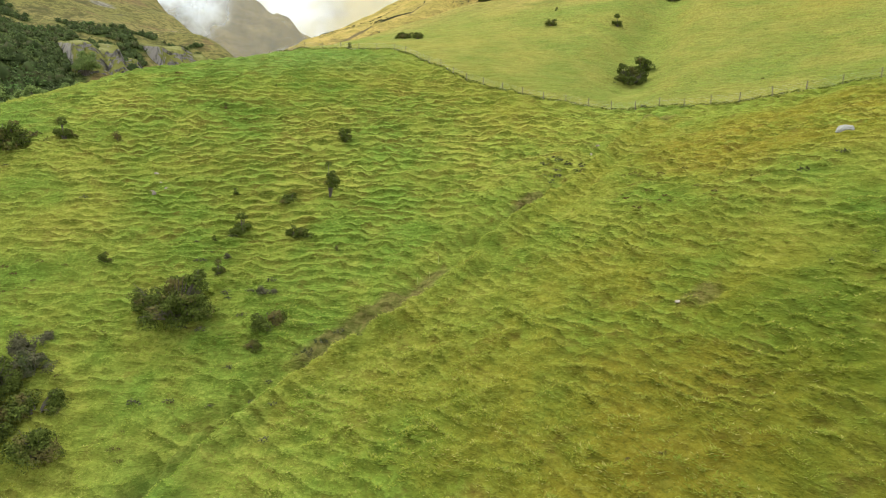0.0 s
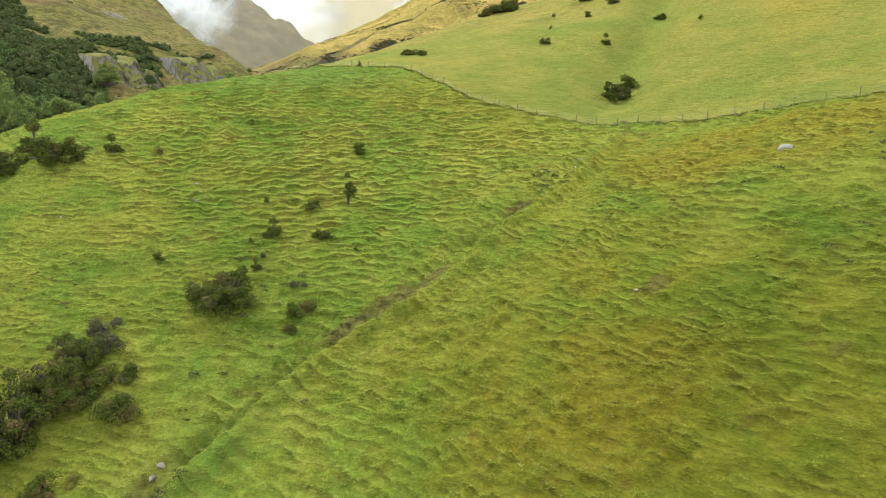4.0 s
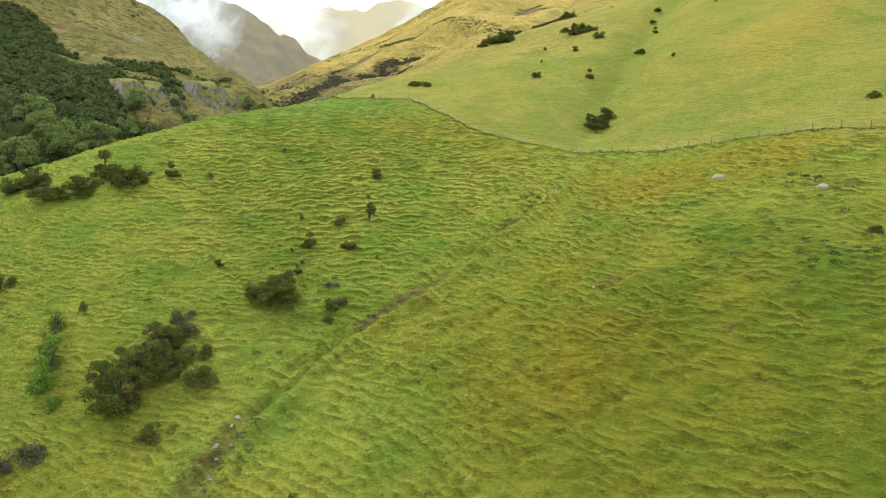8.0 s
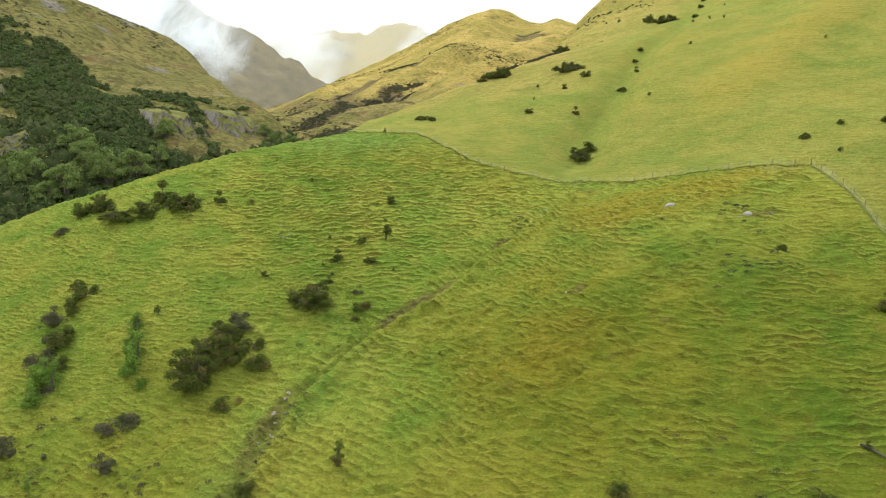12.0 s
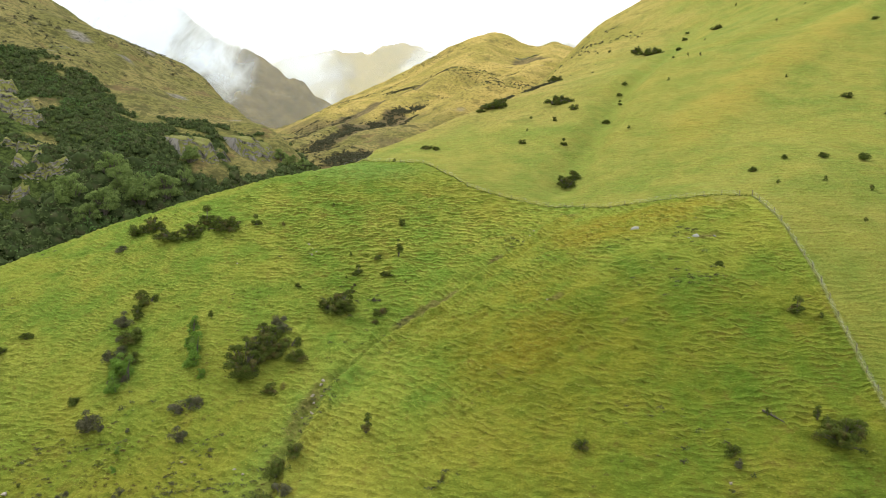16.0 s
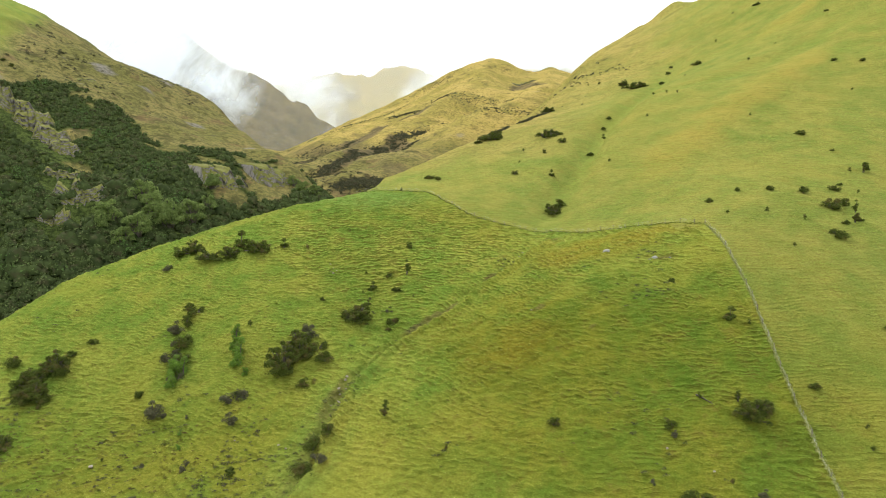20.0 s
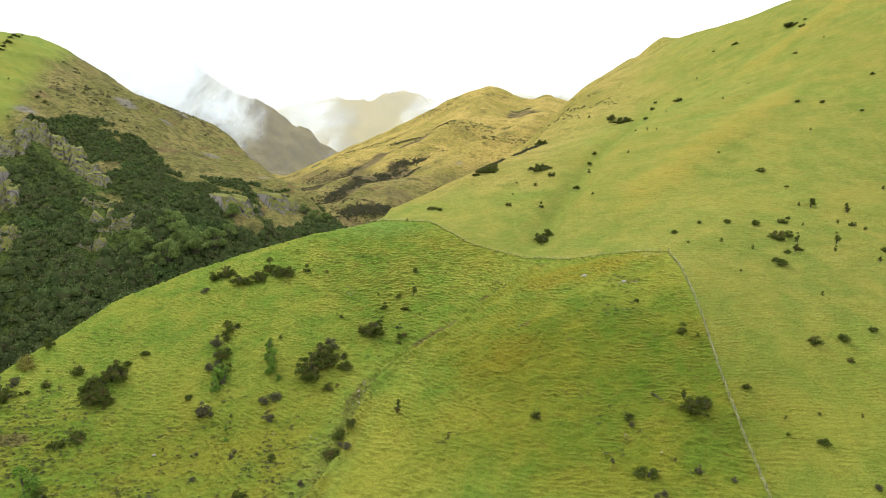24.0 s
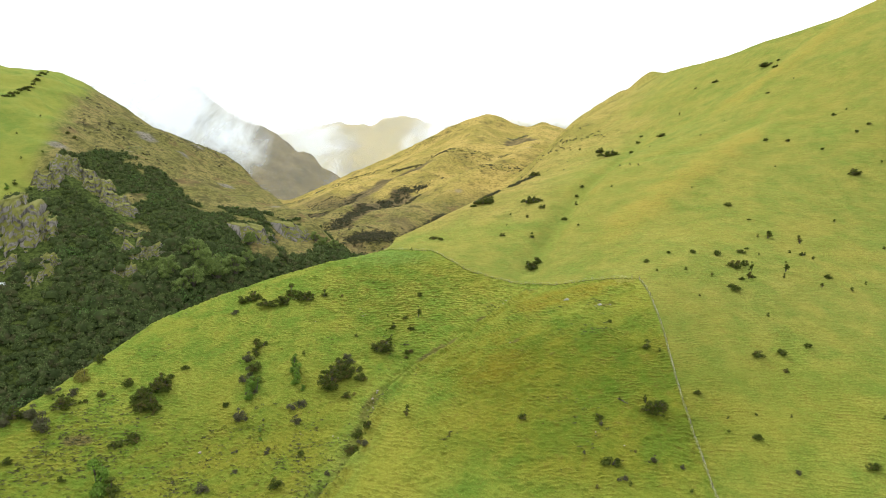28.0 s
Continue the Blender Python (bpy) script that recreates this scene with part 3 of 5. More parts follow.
def tread_strength(X, Y):
    """How plainly the treads show: strong on the knob, broken into dashes elsewhere."""
    knob = on_knob(X, Y)
    spur = step(1.2 - np.hypot((X - 45) / 40, (Y - 40) / 40), 0, 0.7)
    broken = step(fbm(0.55 * X, Y, 2.2, 2, 53), -0.25 - 0.5 * knob, 0.30 - 0.35 * knob)
    return (0.52 + 0.36 * knob + 0.2 * spur) * (0.28 + 0.72 * broken)


def swell(X, Y, Z):
    """The small lumps: sheep treads that follow the slope, and tussocks on them. Metres, about -0.3 to 0.3."""
    on_hill = step(pasture(X, Y) - left_mountain(X, Y), -2, 4)
    d, side, _ = along(X, Y, FENCE_TOP)
    calm = 1 - 0.72 * np.clip((X > 58) + ((side < 0) & (X < 61)), 0, 1)
    strength = step(330 - np.hypot(X, Y), 0, 150) * calm
    tread = 0.0
    for level, share in levels(X, Y, Z):
        p = level - np.floor(level)
        # a flat tread, then a steep riser up to the lip of the next
        tread = tread + share * (0.5 - np.where(p < 0.60, p / 0.60, 1 - step(p, 0.60, 1.0)))
    lump = value_noise(X / 1.25 + 0.35 * Y, Z / 0.40 + 0.15 * X, 31) + 0.6 * value_noise(X / 0.62 - 0.3 * Y, Z / 0.24 + 0.2 * Y, 33) - 0.8
    return on_hill * strength * (0.34 * tread * tread_strength(X, Y) + 0.30 * lump + 0.60 * (value_noise(X / 1.05 + 0.2 * Y, Y / 0.75, 35) - 0.5))


def relief(X, Y, Z):
    """Lumps, the gully's cut and rougher ground further off."""
    near = step(330 - np.hypot(X, Y), 0, 150)
    on_hill = step(pasture(X, Y) - left_mountain(X, Y), -2, 4)
    out = swell(X, Y, Z) + 0.10 * fbm(X, Y, 2.4, 3, 17) * near + 0.5 * fbm(X, Y, 14, 3, 19) * near
    d, side, w = along(X, Y, GULLY)
    depth = np.interp(w, [0, 0.1, 0.3, 0.45, 0.6, 1], [0.5, 1.1, 1.2, 0.8, 0.9, 1.4])
    ragged = fbm(X, Y, 6, 3, 43)
    depth = depth * np.clip(0.7 + 1.2 * fbm(X, Y, 8, 3, 45), 0.1, 1.6)
    d = np.abs(d + 1.5 * ragged)
    out = out - depth * np.exp(-(d / (1.3 + 0.6 * ragged)) ** 2) + 0.9 * np.exp(-((d - 2.4) / 1.1) ** 2) * (side < 0)
    m = (X > 0) & (Y > 60) & (X < 400) & (Y < 400)
    if m.any():
        for line, deep, wide in CREASES:
            dc, _, wc = along(X[m], Y[m], line)
            out[m] -= deep * np.exp(-(dc / wide) ** 2) * np.clip(4 * wc * (1 - wc) + 0.15, 0, 1)
    out = out + 7 * np.exp(-((X - 214) ** 2 + (Y - 538) ** 2) / 260)
    far = step(np.hypot(X, Y) - 180, 0, 300)
    left = step(left_mountain(X, Y) - pasture(X, Y), 0, 40) * step(640 - Y, 0, 200)
    flank = np.where(Y < 130, 1.0, step(X - np.interp(Y, [130, 160, 200, 270, 330, 420, 560, 700], [-60, -28, 0, 32, 66, 98, 150, 190]), -20, 30)) * on_hill
    out = out + 2.6 * fbm(X, Y, 60, 4, 25) * flank * step(np.hypot(X, Y - 20) - 95, 0, 50) * step(X, 0, 30)
    out = out + (far * 9 + left * 4 + 11 * step(Y - 1150, 0, 200)) * fbm(X, Y, 90, 6, 23) * (1 - flank * step(700 - Y, 0, 200) * 0.8)
    m = (left > 0.01) & (Y < 420)
    if m.any():
        x, y = X[m], Y[m]
        ravine = 0.45 - np.abs(fbm(0.7 * (x + y), 0.25 * (y - x), 42, 4, 55))
        out[m] += 7 * left[m] * ravine * step(420 - y, 0, 130)
    m = Y > 300
    if m.any():
        x, y = X[m], Y[m]
        rib = 1 - 2 * np.abs(fbm(x + 0.4 * y, 0.3 * y, 75, 4, 29))
        peak = step(golden_mountain(x, y) - np.maximum(pasture(x, y), left_mountain(x, y)), 0, 12) * step(y - 300, 0, 100) * step(1120 - y, 0, 200)
        out[m] += 11 * (rib - 0.9) * step(y - 1120, 0, 200) + 26 * fbm(x + 0.3 * y, 0.35 * y, 160, 5, 67) * step(y - 1700, 0, 300) + 2.8 * rib * peak
    return out


def height(x, y):
    """The ground's height at one place or many."""
    X, Y = np.atleast_1d(np.asarray(x, float)), np.atleast_1d(np.asarray(y, float))
    Z = land(X, Y)
    return Z + relief(X, Y, Z)


def spread(fine_lo, fine_hi, fine, mid_lo, mid_hi, mid, lo, hi):
    """Grid lines: close together where the camera passes, wider and wider outside."""
    g = list(np.arange(fine_lo, fine_hi, fine))
    for sign, m, e in ((1, mid_hi, hi), (-1, mid_lo, lo)):
        v, s = (g[-1], fine) if sign > 0 else (g[0], fine)
        out = []
        while sign * (e - v) > 0:
            s = min(s * 1.06, mid) if sign * (m - v) > 0 else s * 1.025
            v += sign * s
            out.append(v)
        g = g + out if sign > 0 else out[::-1] + g
    return np.array(g)


def mesh_from(name, verts, faces, material, smooth=True):
    """A mesh from arrays of corners and of faces that all have the same number of corners."""
    me = bpy.data.meshes.new(name)
    verts, faces = np.asarray(verts, np.float32), np.asarray(faces, np.int32)
    me.vertices.add(len(verts))
    me.vertices.foreach_set("co", verts.ravel())
    n = faces.shape[1]
    me.loops.add(faces.size)
    me.loops.foreach_set("vertex_index", faces.ravel())
    me.polygons.add(len(faces))
    me.polygons.foreach_set("loop_start", np.arange(0, faces.size, n, dtype=np.int32))
    if smooth:
        me.polygons.foreach_set("use_smooth", np.ones(len(faces), bool))
    me.materials.append(material)
    me.update()
    return me


def build_ground():
    xs = spread(-118, 112, 0.37, -430, 330, 2.4, -4200, 4200)
    ys = spread(-10, 132, 0.24, -60, 620, 2.4, -2500, 4600)
    X, Y = np.meshgrid(xs, ys)
    Z0 = land(X, Y)
    Z = Z0 + relief(X, Y, Z0)
    nx, ny = len(xs), len(ys)
    i = np.arange((ny - 1) * nx).reshape(ny - 1, nx)[:, :-1].ravel()
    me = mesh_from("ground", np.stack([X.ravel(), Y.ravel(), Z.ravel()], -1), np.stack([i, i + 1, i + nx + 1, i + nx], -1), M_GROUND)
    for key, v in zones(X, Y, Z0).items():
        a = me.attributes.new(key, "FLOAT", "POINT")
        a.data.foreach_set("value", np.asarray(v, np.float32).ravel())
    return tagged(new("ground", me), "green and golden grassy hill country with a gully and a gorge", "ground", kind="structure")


build_ground()


# ---- helpers for things ----
def part(name, me, parent, label=""):
    ob = new(name, me)
    ob.parent = parent
    return tagged(ob, label) if label else ob


def rand_dirs(rng, n):
    v = rng.normal(size=(n, 3))
    return v / np.linalg.norm(v, axis=1)[:, None]


def leaves(rng, centres, size, flat=0.3, facing=None):
    """Folded diamond leaves, one island each, at the centres."""
    n = len(centres)
    a = rand_dirs(rng, n)
    b = np.cross(a, rand_dirs(rng, n))
    b /= np.linalg.norm(b, axis=1)[:, None] + 1e-9
    c = np.cross(a, b)
    if facing is not None:
        # laid on the outside of the plant, like shingles, but unevenly
        c = facing + 0.75 * rand_dirs(rng, n)
        c /= np.linalg.norm(c, axis=1)[:, None] + 1e-9
        a = np.cross(c, rand_dirs(rng, n))
        a /= np.linalg.norm(a, axis=1)[:, None] + 1e-9
        b = np.cross(c, a)
        flat = -abs(flat)
    s = (size * rng.uniform(0.6, 1.4, n))[:, None]
    v = np.stack([centres - a * s, centres + b * s * 0.55 + c * s * flat, centres + a * s, centres - b * s * 0.55 + c * s * flat], 1).reshape(-1, 3)
    i = np.arange(n) * 4
    return v, np.concatenate([np.stack([i, i + 1, i + 2], -1), np.stack([i, i + 2, i + 3], -1)])


def tubes(branches, sides=5):
    """Tapered limbs, each from (start, end, radius, radius)."""
    V, Fc = [], []
    ang = np.arange(sides) * 2 * np.pi / sides
    for p0, p1, r0, r1 in branches:
        p0, p1 = np.array(p0, float), np.array(p1, float)
        d = p1 - p0
        d /= np.linalg.norm(d) + 1e-9
        u = np.cross(d, (0.3, 0.9, 0.1))
        u /= np.linalg.norm(u) + 1e-9
        w = np.cross(d, u)
        k = sum(len(v) for v in V)
        V.append(np.concatenate([p + r * (np.cos(ang)[:, None] * u + np.sin(ang)[:, None] * w) for p, r in ((p0, r0), (p1, r1))]))
        j = np.arange(sides)
        Fc.append(np.stack([k + j, k + (j + 1) % sides, k + sides + (j + 1) % sides, k + sides + j], -1))
    return np.concatenate(V), np.concatenate(Fc)


def crown_points(rng, lobes, per, shell=0.55):
    """Points scattered in and on a cluster of uneven lobes (x, y, z, radius, squash)."""
    out, way = [], []
    for x, y, z, r, q in lobes:
        d = rand_dirs(rng, per)
        d[:, 2] = np.where(d[:, 2] < -0.5, -d[:, 2], d[:, 2])
        k = r * (shell + (1 - shell) * rng.random(per) ** 0.5) * (1 + 0.22 * np.sin(d[:, 0] * 5 + x * 9) * np.cos(d[:, 1] * 6 + z * 7))
        out.append(np.stack([x, y, z]) + d * k[:, None] * np.array([1, 1, q]))
        way.append(d + np.array([0, 0, 0.25]))
    return np.concatenate(out), np.concatenate(way)


def make_shrub(name, seed, material, label, category, n_lobes, spread_r, tall, trunk, per, leaf, lobe_r=(0.16, 0.3), squash=0.8):
    """A shrub one metre across, on its own stems: an empty at its foot with stems and crown."""
    rng = np.random.RandomState(seed)
    root = tagged(new(name), label, category)
    lobes, limbs = [], []
    hearts = [(spread_r * rng.uniform(0.25, 0.85), rng.uniform(0, 2 * np.pi), rng.uniform(0.5, 1.15)) for _ in range(max(2, n_lobes // 6))]
    for q in range(n_lobes):
        hr, ha, hz = hearts[rng.randint(len(hearts))]
        px, py = hr * np.cos(ha) + spread_r * 0.33 * rng.normal(), hr * np.sin(ha) + spread_r * 0.33 * rng.normal()
        a, r = math.atan2(py, px), min(math.hypot(px, py), spread_r * 1.15)
        rad = rng.uniform(*lobe_r)
        z = trunk + (tall - trunk) * hz * rng.uniform(0.12, 1.08) * (1 - 0.35 * (r / max(spread_r, 0.01)) ** 2)
        x, y = r * np.cos(a), r * np.sin(a)
        lobes.append((x, y, max(z - rad * 0.4, rad * 0.35), rad, squash))
        knee = (x * 0.45 + rng.uniform(-0.03, 0.03), y * 0.45, z * 0.5)
        limbs.append(((x * 0.08, y * 0.08, -0.08), knee, 0.02, 0.014))
        limbs.append((knee, (x, y, z), 0.014, 0.004))
        if q % 3 == 0:
            # a bare twig that stands out of the crown
            limbs.append((knee, (x * 1.12, y * 1.12, z + rad * rng.uniform(0.5, 1.1)), 0.007, 0.002))
        for _ in range(2):
            limbs.append((knee, tuple(np.array((x, y, z)) + rng.uniform(-0.06, 0.06, 3)), 0.008, 0.003))
    part("woody_stem", mesh_from("woody_stem", *tubes(limbs), M_BARK), root)
    points, way = crown_points(rng, lobes, per)
    v, f = leaves(rng, points, leaf, 0.3, way)
    part("crown", mesh_from("crown", v, f, material, False), root)
    return root


KINDS = {
    "D": [make_shrub("thorn_thicket", 20 + q, M_THORN, "large spreading thicket of dark thorn bushes on the slope", "bush", 60, 0.44, 0.62, 0.0, 300, 0.0135, (0.07, 0.15)) for q in range(3)],
    "d": [make_shrub("thorn_bush", 10 + q, M_THORN, "dark grey-green thorn bush standing on the grassy slope", "bush", 15 + q, 0.36, 0.80, 0.0, 300, 0.024, (0.12, 0.25)) for q in range(5)],
    "L": [make_shrub("wide_thicket", 34 + q, M_THORN, "wide low thicket of dark scrub spreading over the slope", "bush", 60, 0.46, 0.30, 0.0, 200, 0.014, (0.06, 0.12), 0.8) for q in range(3)],
    "l": [make_shrub("low_thicket", 30 + q, M_THORN, "low wide thicket of dark scrub on the hillside", "bush", 24, 0.42, 0.42, 0.0, 200, 0.020, (0.08, 0.16), 0.8) for q in range(3)],
    "t": [make_shrub("slender_tree", 50 + q, M_THORN, "slender dark thorn tree with a short trunk", "tree", 12, 0.28, 1.2, 0.25, 260, 0.026, (0.12, 0.22)) for q in range(3)],
    "b": [make_shrub("twiggy_scrub", 70 + q, M_GREY, "greyish brown twiggy scrub bush among the grass", "bush", 14, 0.36, 0.62, 0.0, 260, 0.020, (0.12, 0.22)) for q in range(3)],
    "g": [make_shrub("green_shrub", 90 + q, M_GREEN, "bright fresh green leafy shrub on the slope", "bush", 14, 0.36, 0.75, 0.0, 240, 0.026, (0.12, 0.24)) for q in range(2)],
    "y": [make_shrub("yellow_shrub", 110, M_YELLOW, "pale yellowish rounded shrub at the gorge edge", "bush", 9, 0.36, 0.65, 0.05, 150, 0.034)],
    "s": [make_shrub("small_shrub", 120 + q, M_THORN, "small dark shrub alone on the grass", "bush", 4, 0.24, 0.8, 0.1, 110, 0.05, (0.2, 0.34)) for q in range(3)],
}
KNOB_BUSHES = [
    (-78.7, 85.5, 4.6, "d"), (-74.7, 85.0, 5.3, "d"), (-67.2, 79.2, 7.2, "l"), (-62.5, 78.4, 5.1, "d"), (-60.4, 82.4, 4.6, "d"), (-54.5, 79.3, 9.3, "l"),
    (-47.4, 79.8, 2.9, "d"), (-41.1, 80.4, 1.7, "s"), (-31.1, 92.0, 1.1, "s"), (-13.0, 84.5, 2.3, "d"), (-79.6, 78.0, 3.3, "b"), (-13.0, 71.4, 2.7, "t"),
    (-17.5, 70.5, 2.2, "d"), (-25.5, 99.1, 0.6, "s"), (-21.3, 65.0, 2.3, "d"), (-23.5, 63.1, 0.8, "s"), (-23.6, 52.7, 6.7, "d"), (-21.6, 58.4, 1.6, "d"),
    (-21.4, 60.5, 0.9, "b"), (-15.0, 51.8, 3.2, "d"), (-16.3, 55.6, 1.8, "b"), (-15.9, 49.4, 1.6, "d"), (-33.3, 59.6, 1.4, "d"), (-15.0, 64.3, 2.6, "l"),
    (-10.7, 61.5, 0.8, "s"), (-23.8, 71.7, 1.0, "s"), (-49.0, 52.1, 1.1, "t"),
]
GULLY_BUSHES = [
    (-33.5, 47.7, 3.9, "b"), (-34.9, 42.6, 5.9, "d"), (-38.2, 39.2, 8.8, "d"), (-29.2, 40.4, 3.8, "d"), (-32.5, 33.4, 3.0, "d"), (-30.4, 33.9, 1.8, "y"),
    (-37.8, 43.0, 4.1, "b"), (-27.2, 10.4, 4.7, "d"), (-26.5, 15.0, 4.2, "d"), (-24.5, 17.4, 3.0, "d"), (-25.3, 11.4, 3.2, "b"), (-14.2, 20.1, 2.6, "t"),
    (16.1, 9.7, 2.2, "d"), (-2.6, 9.4, 1.0, "s"), (-41.4, 13.4, 2.5, "d"), (-44.9, 1.1, 3.3, "d"), (-51.8, 16.9, 2.0, "b"), (-57.9, 10.0, 2.2, "b"),
    (-63.7, 4.1, 4.2, "b"), (-69.2, 21.7, 0.9, "s"), (-47.1, 33.1, 5.0, "b"), (-45.6, 26.3, 3.5, "b"), (-55.0, 22.9, 1.6, "g"), (-32.6, 3.1, 1.9, "b"),
    (-62.8, 41.2, 3.5, "b"), (-66.5, 60.1, 3.0, "d"), (-66.3, 57.4, 2.6, "d"), (-67.5, 53.9, 4.8, "b"), (-64.6, 50.3, 4.7, "d"), (-64.5, 46.9, 4.3, "b"),
    (-62.9, 43.1, 4.9, "g"), (-64.0, 41.0, 4.1, "g"), (-62.3, 45.3, 3.5, "d"), (-51.7, 49.6, 3.6, "g"), (-49.2, 44.5, 4.6, "g"), (-52.0, 46.6, 2.5, "g"),
    (-46.9, 39.6, 2.4, "g"), (-34.7, 49.6, 3.8, "b"), (-35.8, 46.1, 5.2, "d"), (-31.5, 44.1, 4.0, "d"), (-35.2, 41.8, 4.3, "d"), (-64.3, 34.2, 2.6, "b"), (-61.8, 32.1, 2.2, "b"), (-47.9, 32.3, 2.4, "b"), (-46.6, 34.0, 2.0, "b"), (-51.2, 17.8, 1.8, "b"), (-60.8, 18.9, 1.8, "b"), (-56.3, 30.7, 1.2, "b"), (-70.1, 39.0, 1.6, "d"), (-55.8, 26.6, 1.3, "g"),
]
SHOULDER_BUSHES = [
    (-64.5, 58.7, 3.6, "d"), (-65.4, 55.4, 2.6, "d"), (-65.0, 50.7, 4.4, "b"), (-66.1, 46.5, 4.1, "b"), (-61.5, 42.2, 4.6, "g"), (-62.7, 39.6, 3.7, "g"),
    (-51.1, 47.4, 3.1, "g"), (-48.8, 42.4, 4.2, "g"), (-52.1, 50.5, 2.1, "b"), (-48.9, 52.1, 1.6, "s"), (-69.7, 38.5, 2.2, "d"), (-63.9, 32.1, 4.6, "b"),
    (-88.6, 55.0, 2.6, "d"), (-92.7, 47.3, 7.1, "d"), (-93.7, 40.0, 7.2, "d"), (-95.9, 38.9, 4.8, "d"), (-105.2, 50.0, 3.6, "d"), (-92.2, 26.9, 5.8, "l"),
    (-95.3, 24.2, 4.7, "l"), (-91.9, 51.8, 2.9, "d"), (-97.6, 45.3, 4.6, "d"), (-91.2, 37.0, 1.4, "s"), (-97.4, 44.8, 6.0, "d"), (-94.2, 48.3, 5.4, "d"),
    (-94.3, 41.4, 5.2, "d"), (-99.0, 42.5, 4.5, "d"),
]
GORGE_EDGE_BUSHES = [
    (-120.4, 52.8, 6.6, "y"), (-120.4, 62.1, 3.8, "d"), (-110.7, 45.3, 2.8, "d"), (-115.2, 42.8, 2.6, "d"), (-120.0, 40.4, 6.2, "d"), (-119.6, 29.7, 8.5, "b"),
    (-126.1, 35.3, 7.0, "b"), (-131.2, 35.4, 5.4, "d"), (-132.6, 32.0, 5.0, "b"), (-91.0, 5.8, 8.8, "g"), (-120.8, 15.8, 3.0, "d"), (-116.0, 13.5, 1.2, "s"),
    (-102.1, 9.0, 2.0, "d"), (-86.7, 4.1, 4.2, "d"), (-127.5, 47.8, 4.7, "b"), (-120.2, 46.1, 3.9, "b"),
]
SPUR_BUSHES = [
    (34.8, 6.4, 2.0, "d"), (34.9, 4.5, 1.7, "b"), (48.6, 6.4, 5.6, "d"), (47.3, 9.6, 1.7, "t"), (50.8, 8.0, 3.1, "d"), (41.1, 10.5, 1.0, "t"),
    (34.7, -5.6, 3.9, "d"), (36.2, -10.0, 2.3, "b"), (41.1, -3.3, 1.1, "s"), (44.6, -6.2, 2.3, "b"), (50.5, -8.0, 1.7, "b"), (29.3, -2.7, 1.3, "b"),
    (30.4, -11.0, 1.3, "s"), (53.0, 26.8, 3.2, "d"), (56.1, 25.4, 1.4, "s"), (45.7, 38.5, 1.7, "d"), (61.3, 11.3, 1.9, "d"), (50.2, -14.2, 1.2, "s"),
    (37.7, -11.1, 1.3, "s"),
]
FENCE_FIELD_BUSHES = [
    (82.5, 22.7, 3.3, "d"), (89.2, 23.9, 3.0, "d"), (87.5, 17.7, 1.5, "d"), (98.5, 27.7, 2.6, "l"), (70.7, -1.5, 2.4, "d"), (73.2, 4.8, 1.1, "s"),
    (66.0, 4.2, 1.1, "s"), (64.6, 0.4, 1.1, "s"), (81.5, 4.1, 1.1, "s"), (75.3, -10.5, 1.9, "b"), (92.0, -10.5, 3.8, "l"), (103.5, 2.6, 1.4, "s"),
    (93.3, 39.1, 1.4, "s"), (75.5, 46.6, 1.1, "s"),
]
SLOPE_BUSHES = [
    (68.2, 76.5, 2.2, "d"), (78.2, 81.9, 1.7, "d"), (86.0, 79.7, 2.5, "d"), (93.6, 76.9, 3.0, "d"), (77.5, 63.7, 1.5, "s"), (84.7, 59.5, 1.5, "s"),
    (95.1, 66.0, 4.2, "d"), (99.6, 68.1, 2.7, "d"), (88.6, 52.2, 4.3, "d"), (96.6, 58.8, 2.4, "t"), (103.5, 80.1, 3.5, "l"), (120.0, 93.3, 3.9, "t"),
    (117.2, 94.6, 1.7, "s"), (130.2, 89.3, 2.8, "t"), (126.5, 79.9, 3.7, "l"), (128.1, 76.9, 1.6, "s"), (112.5, 65.9, 2.7, "t"), (126.1, 63.8, 2.7, "d"),
    (120.4, 57.9, 1.7, "t"), (129.6, 56.8, 1.8, "s"), (137.3, 61.5, 1.5, "s"), (121.4, 111.4, 1.9, "l"), (119.5, 127.1, 3.2, "d"), (113.3, 150.8, 1.3, "s"),
    (56.9, 137.8, 1.5, "s"), (155.1, 108.2, 1.8, "t"), (161.7, 88.2, 1.7, "s"), (94.0, 58.1, 1.9, "d"), (107.7, 83.6, 2.2, "l"), (122.1, 81.2, 1.6, "s"), (109.4, 78.2, 1.3, "s"), (109.4, 61.0, 1.4, "t"), (100.6, 65.0, 2.4, "t"), (68.1, 64.6, 1.3, "s"), (98.2, 59.6, 2.0, "d"),
]
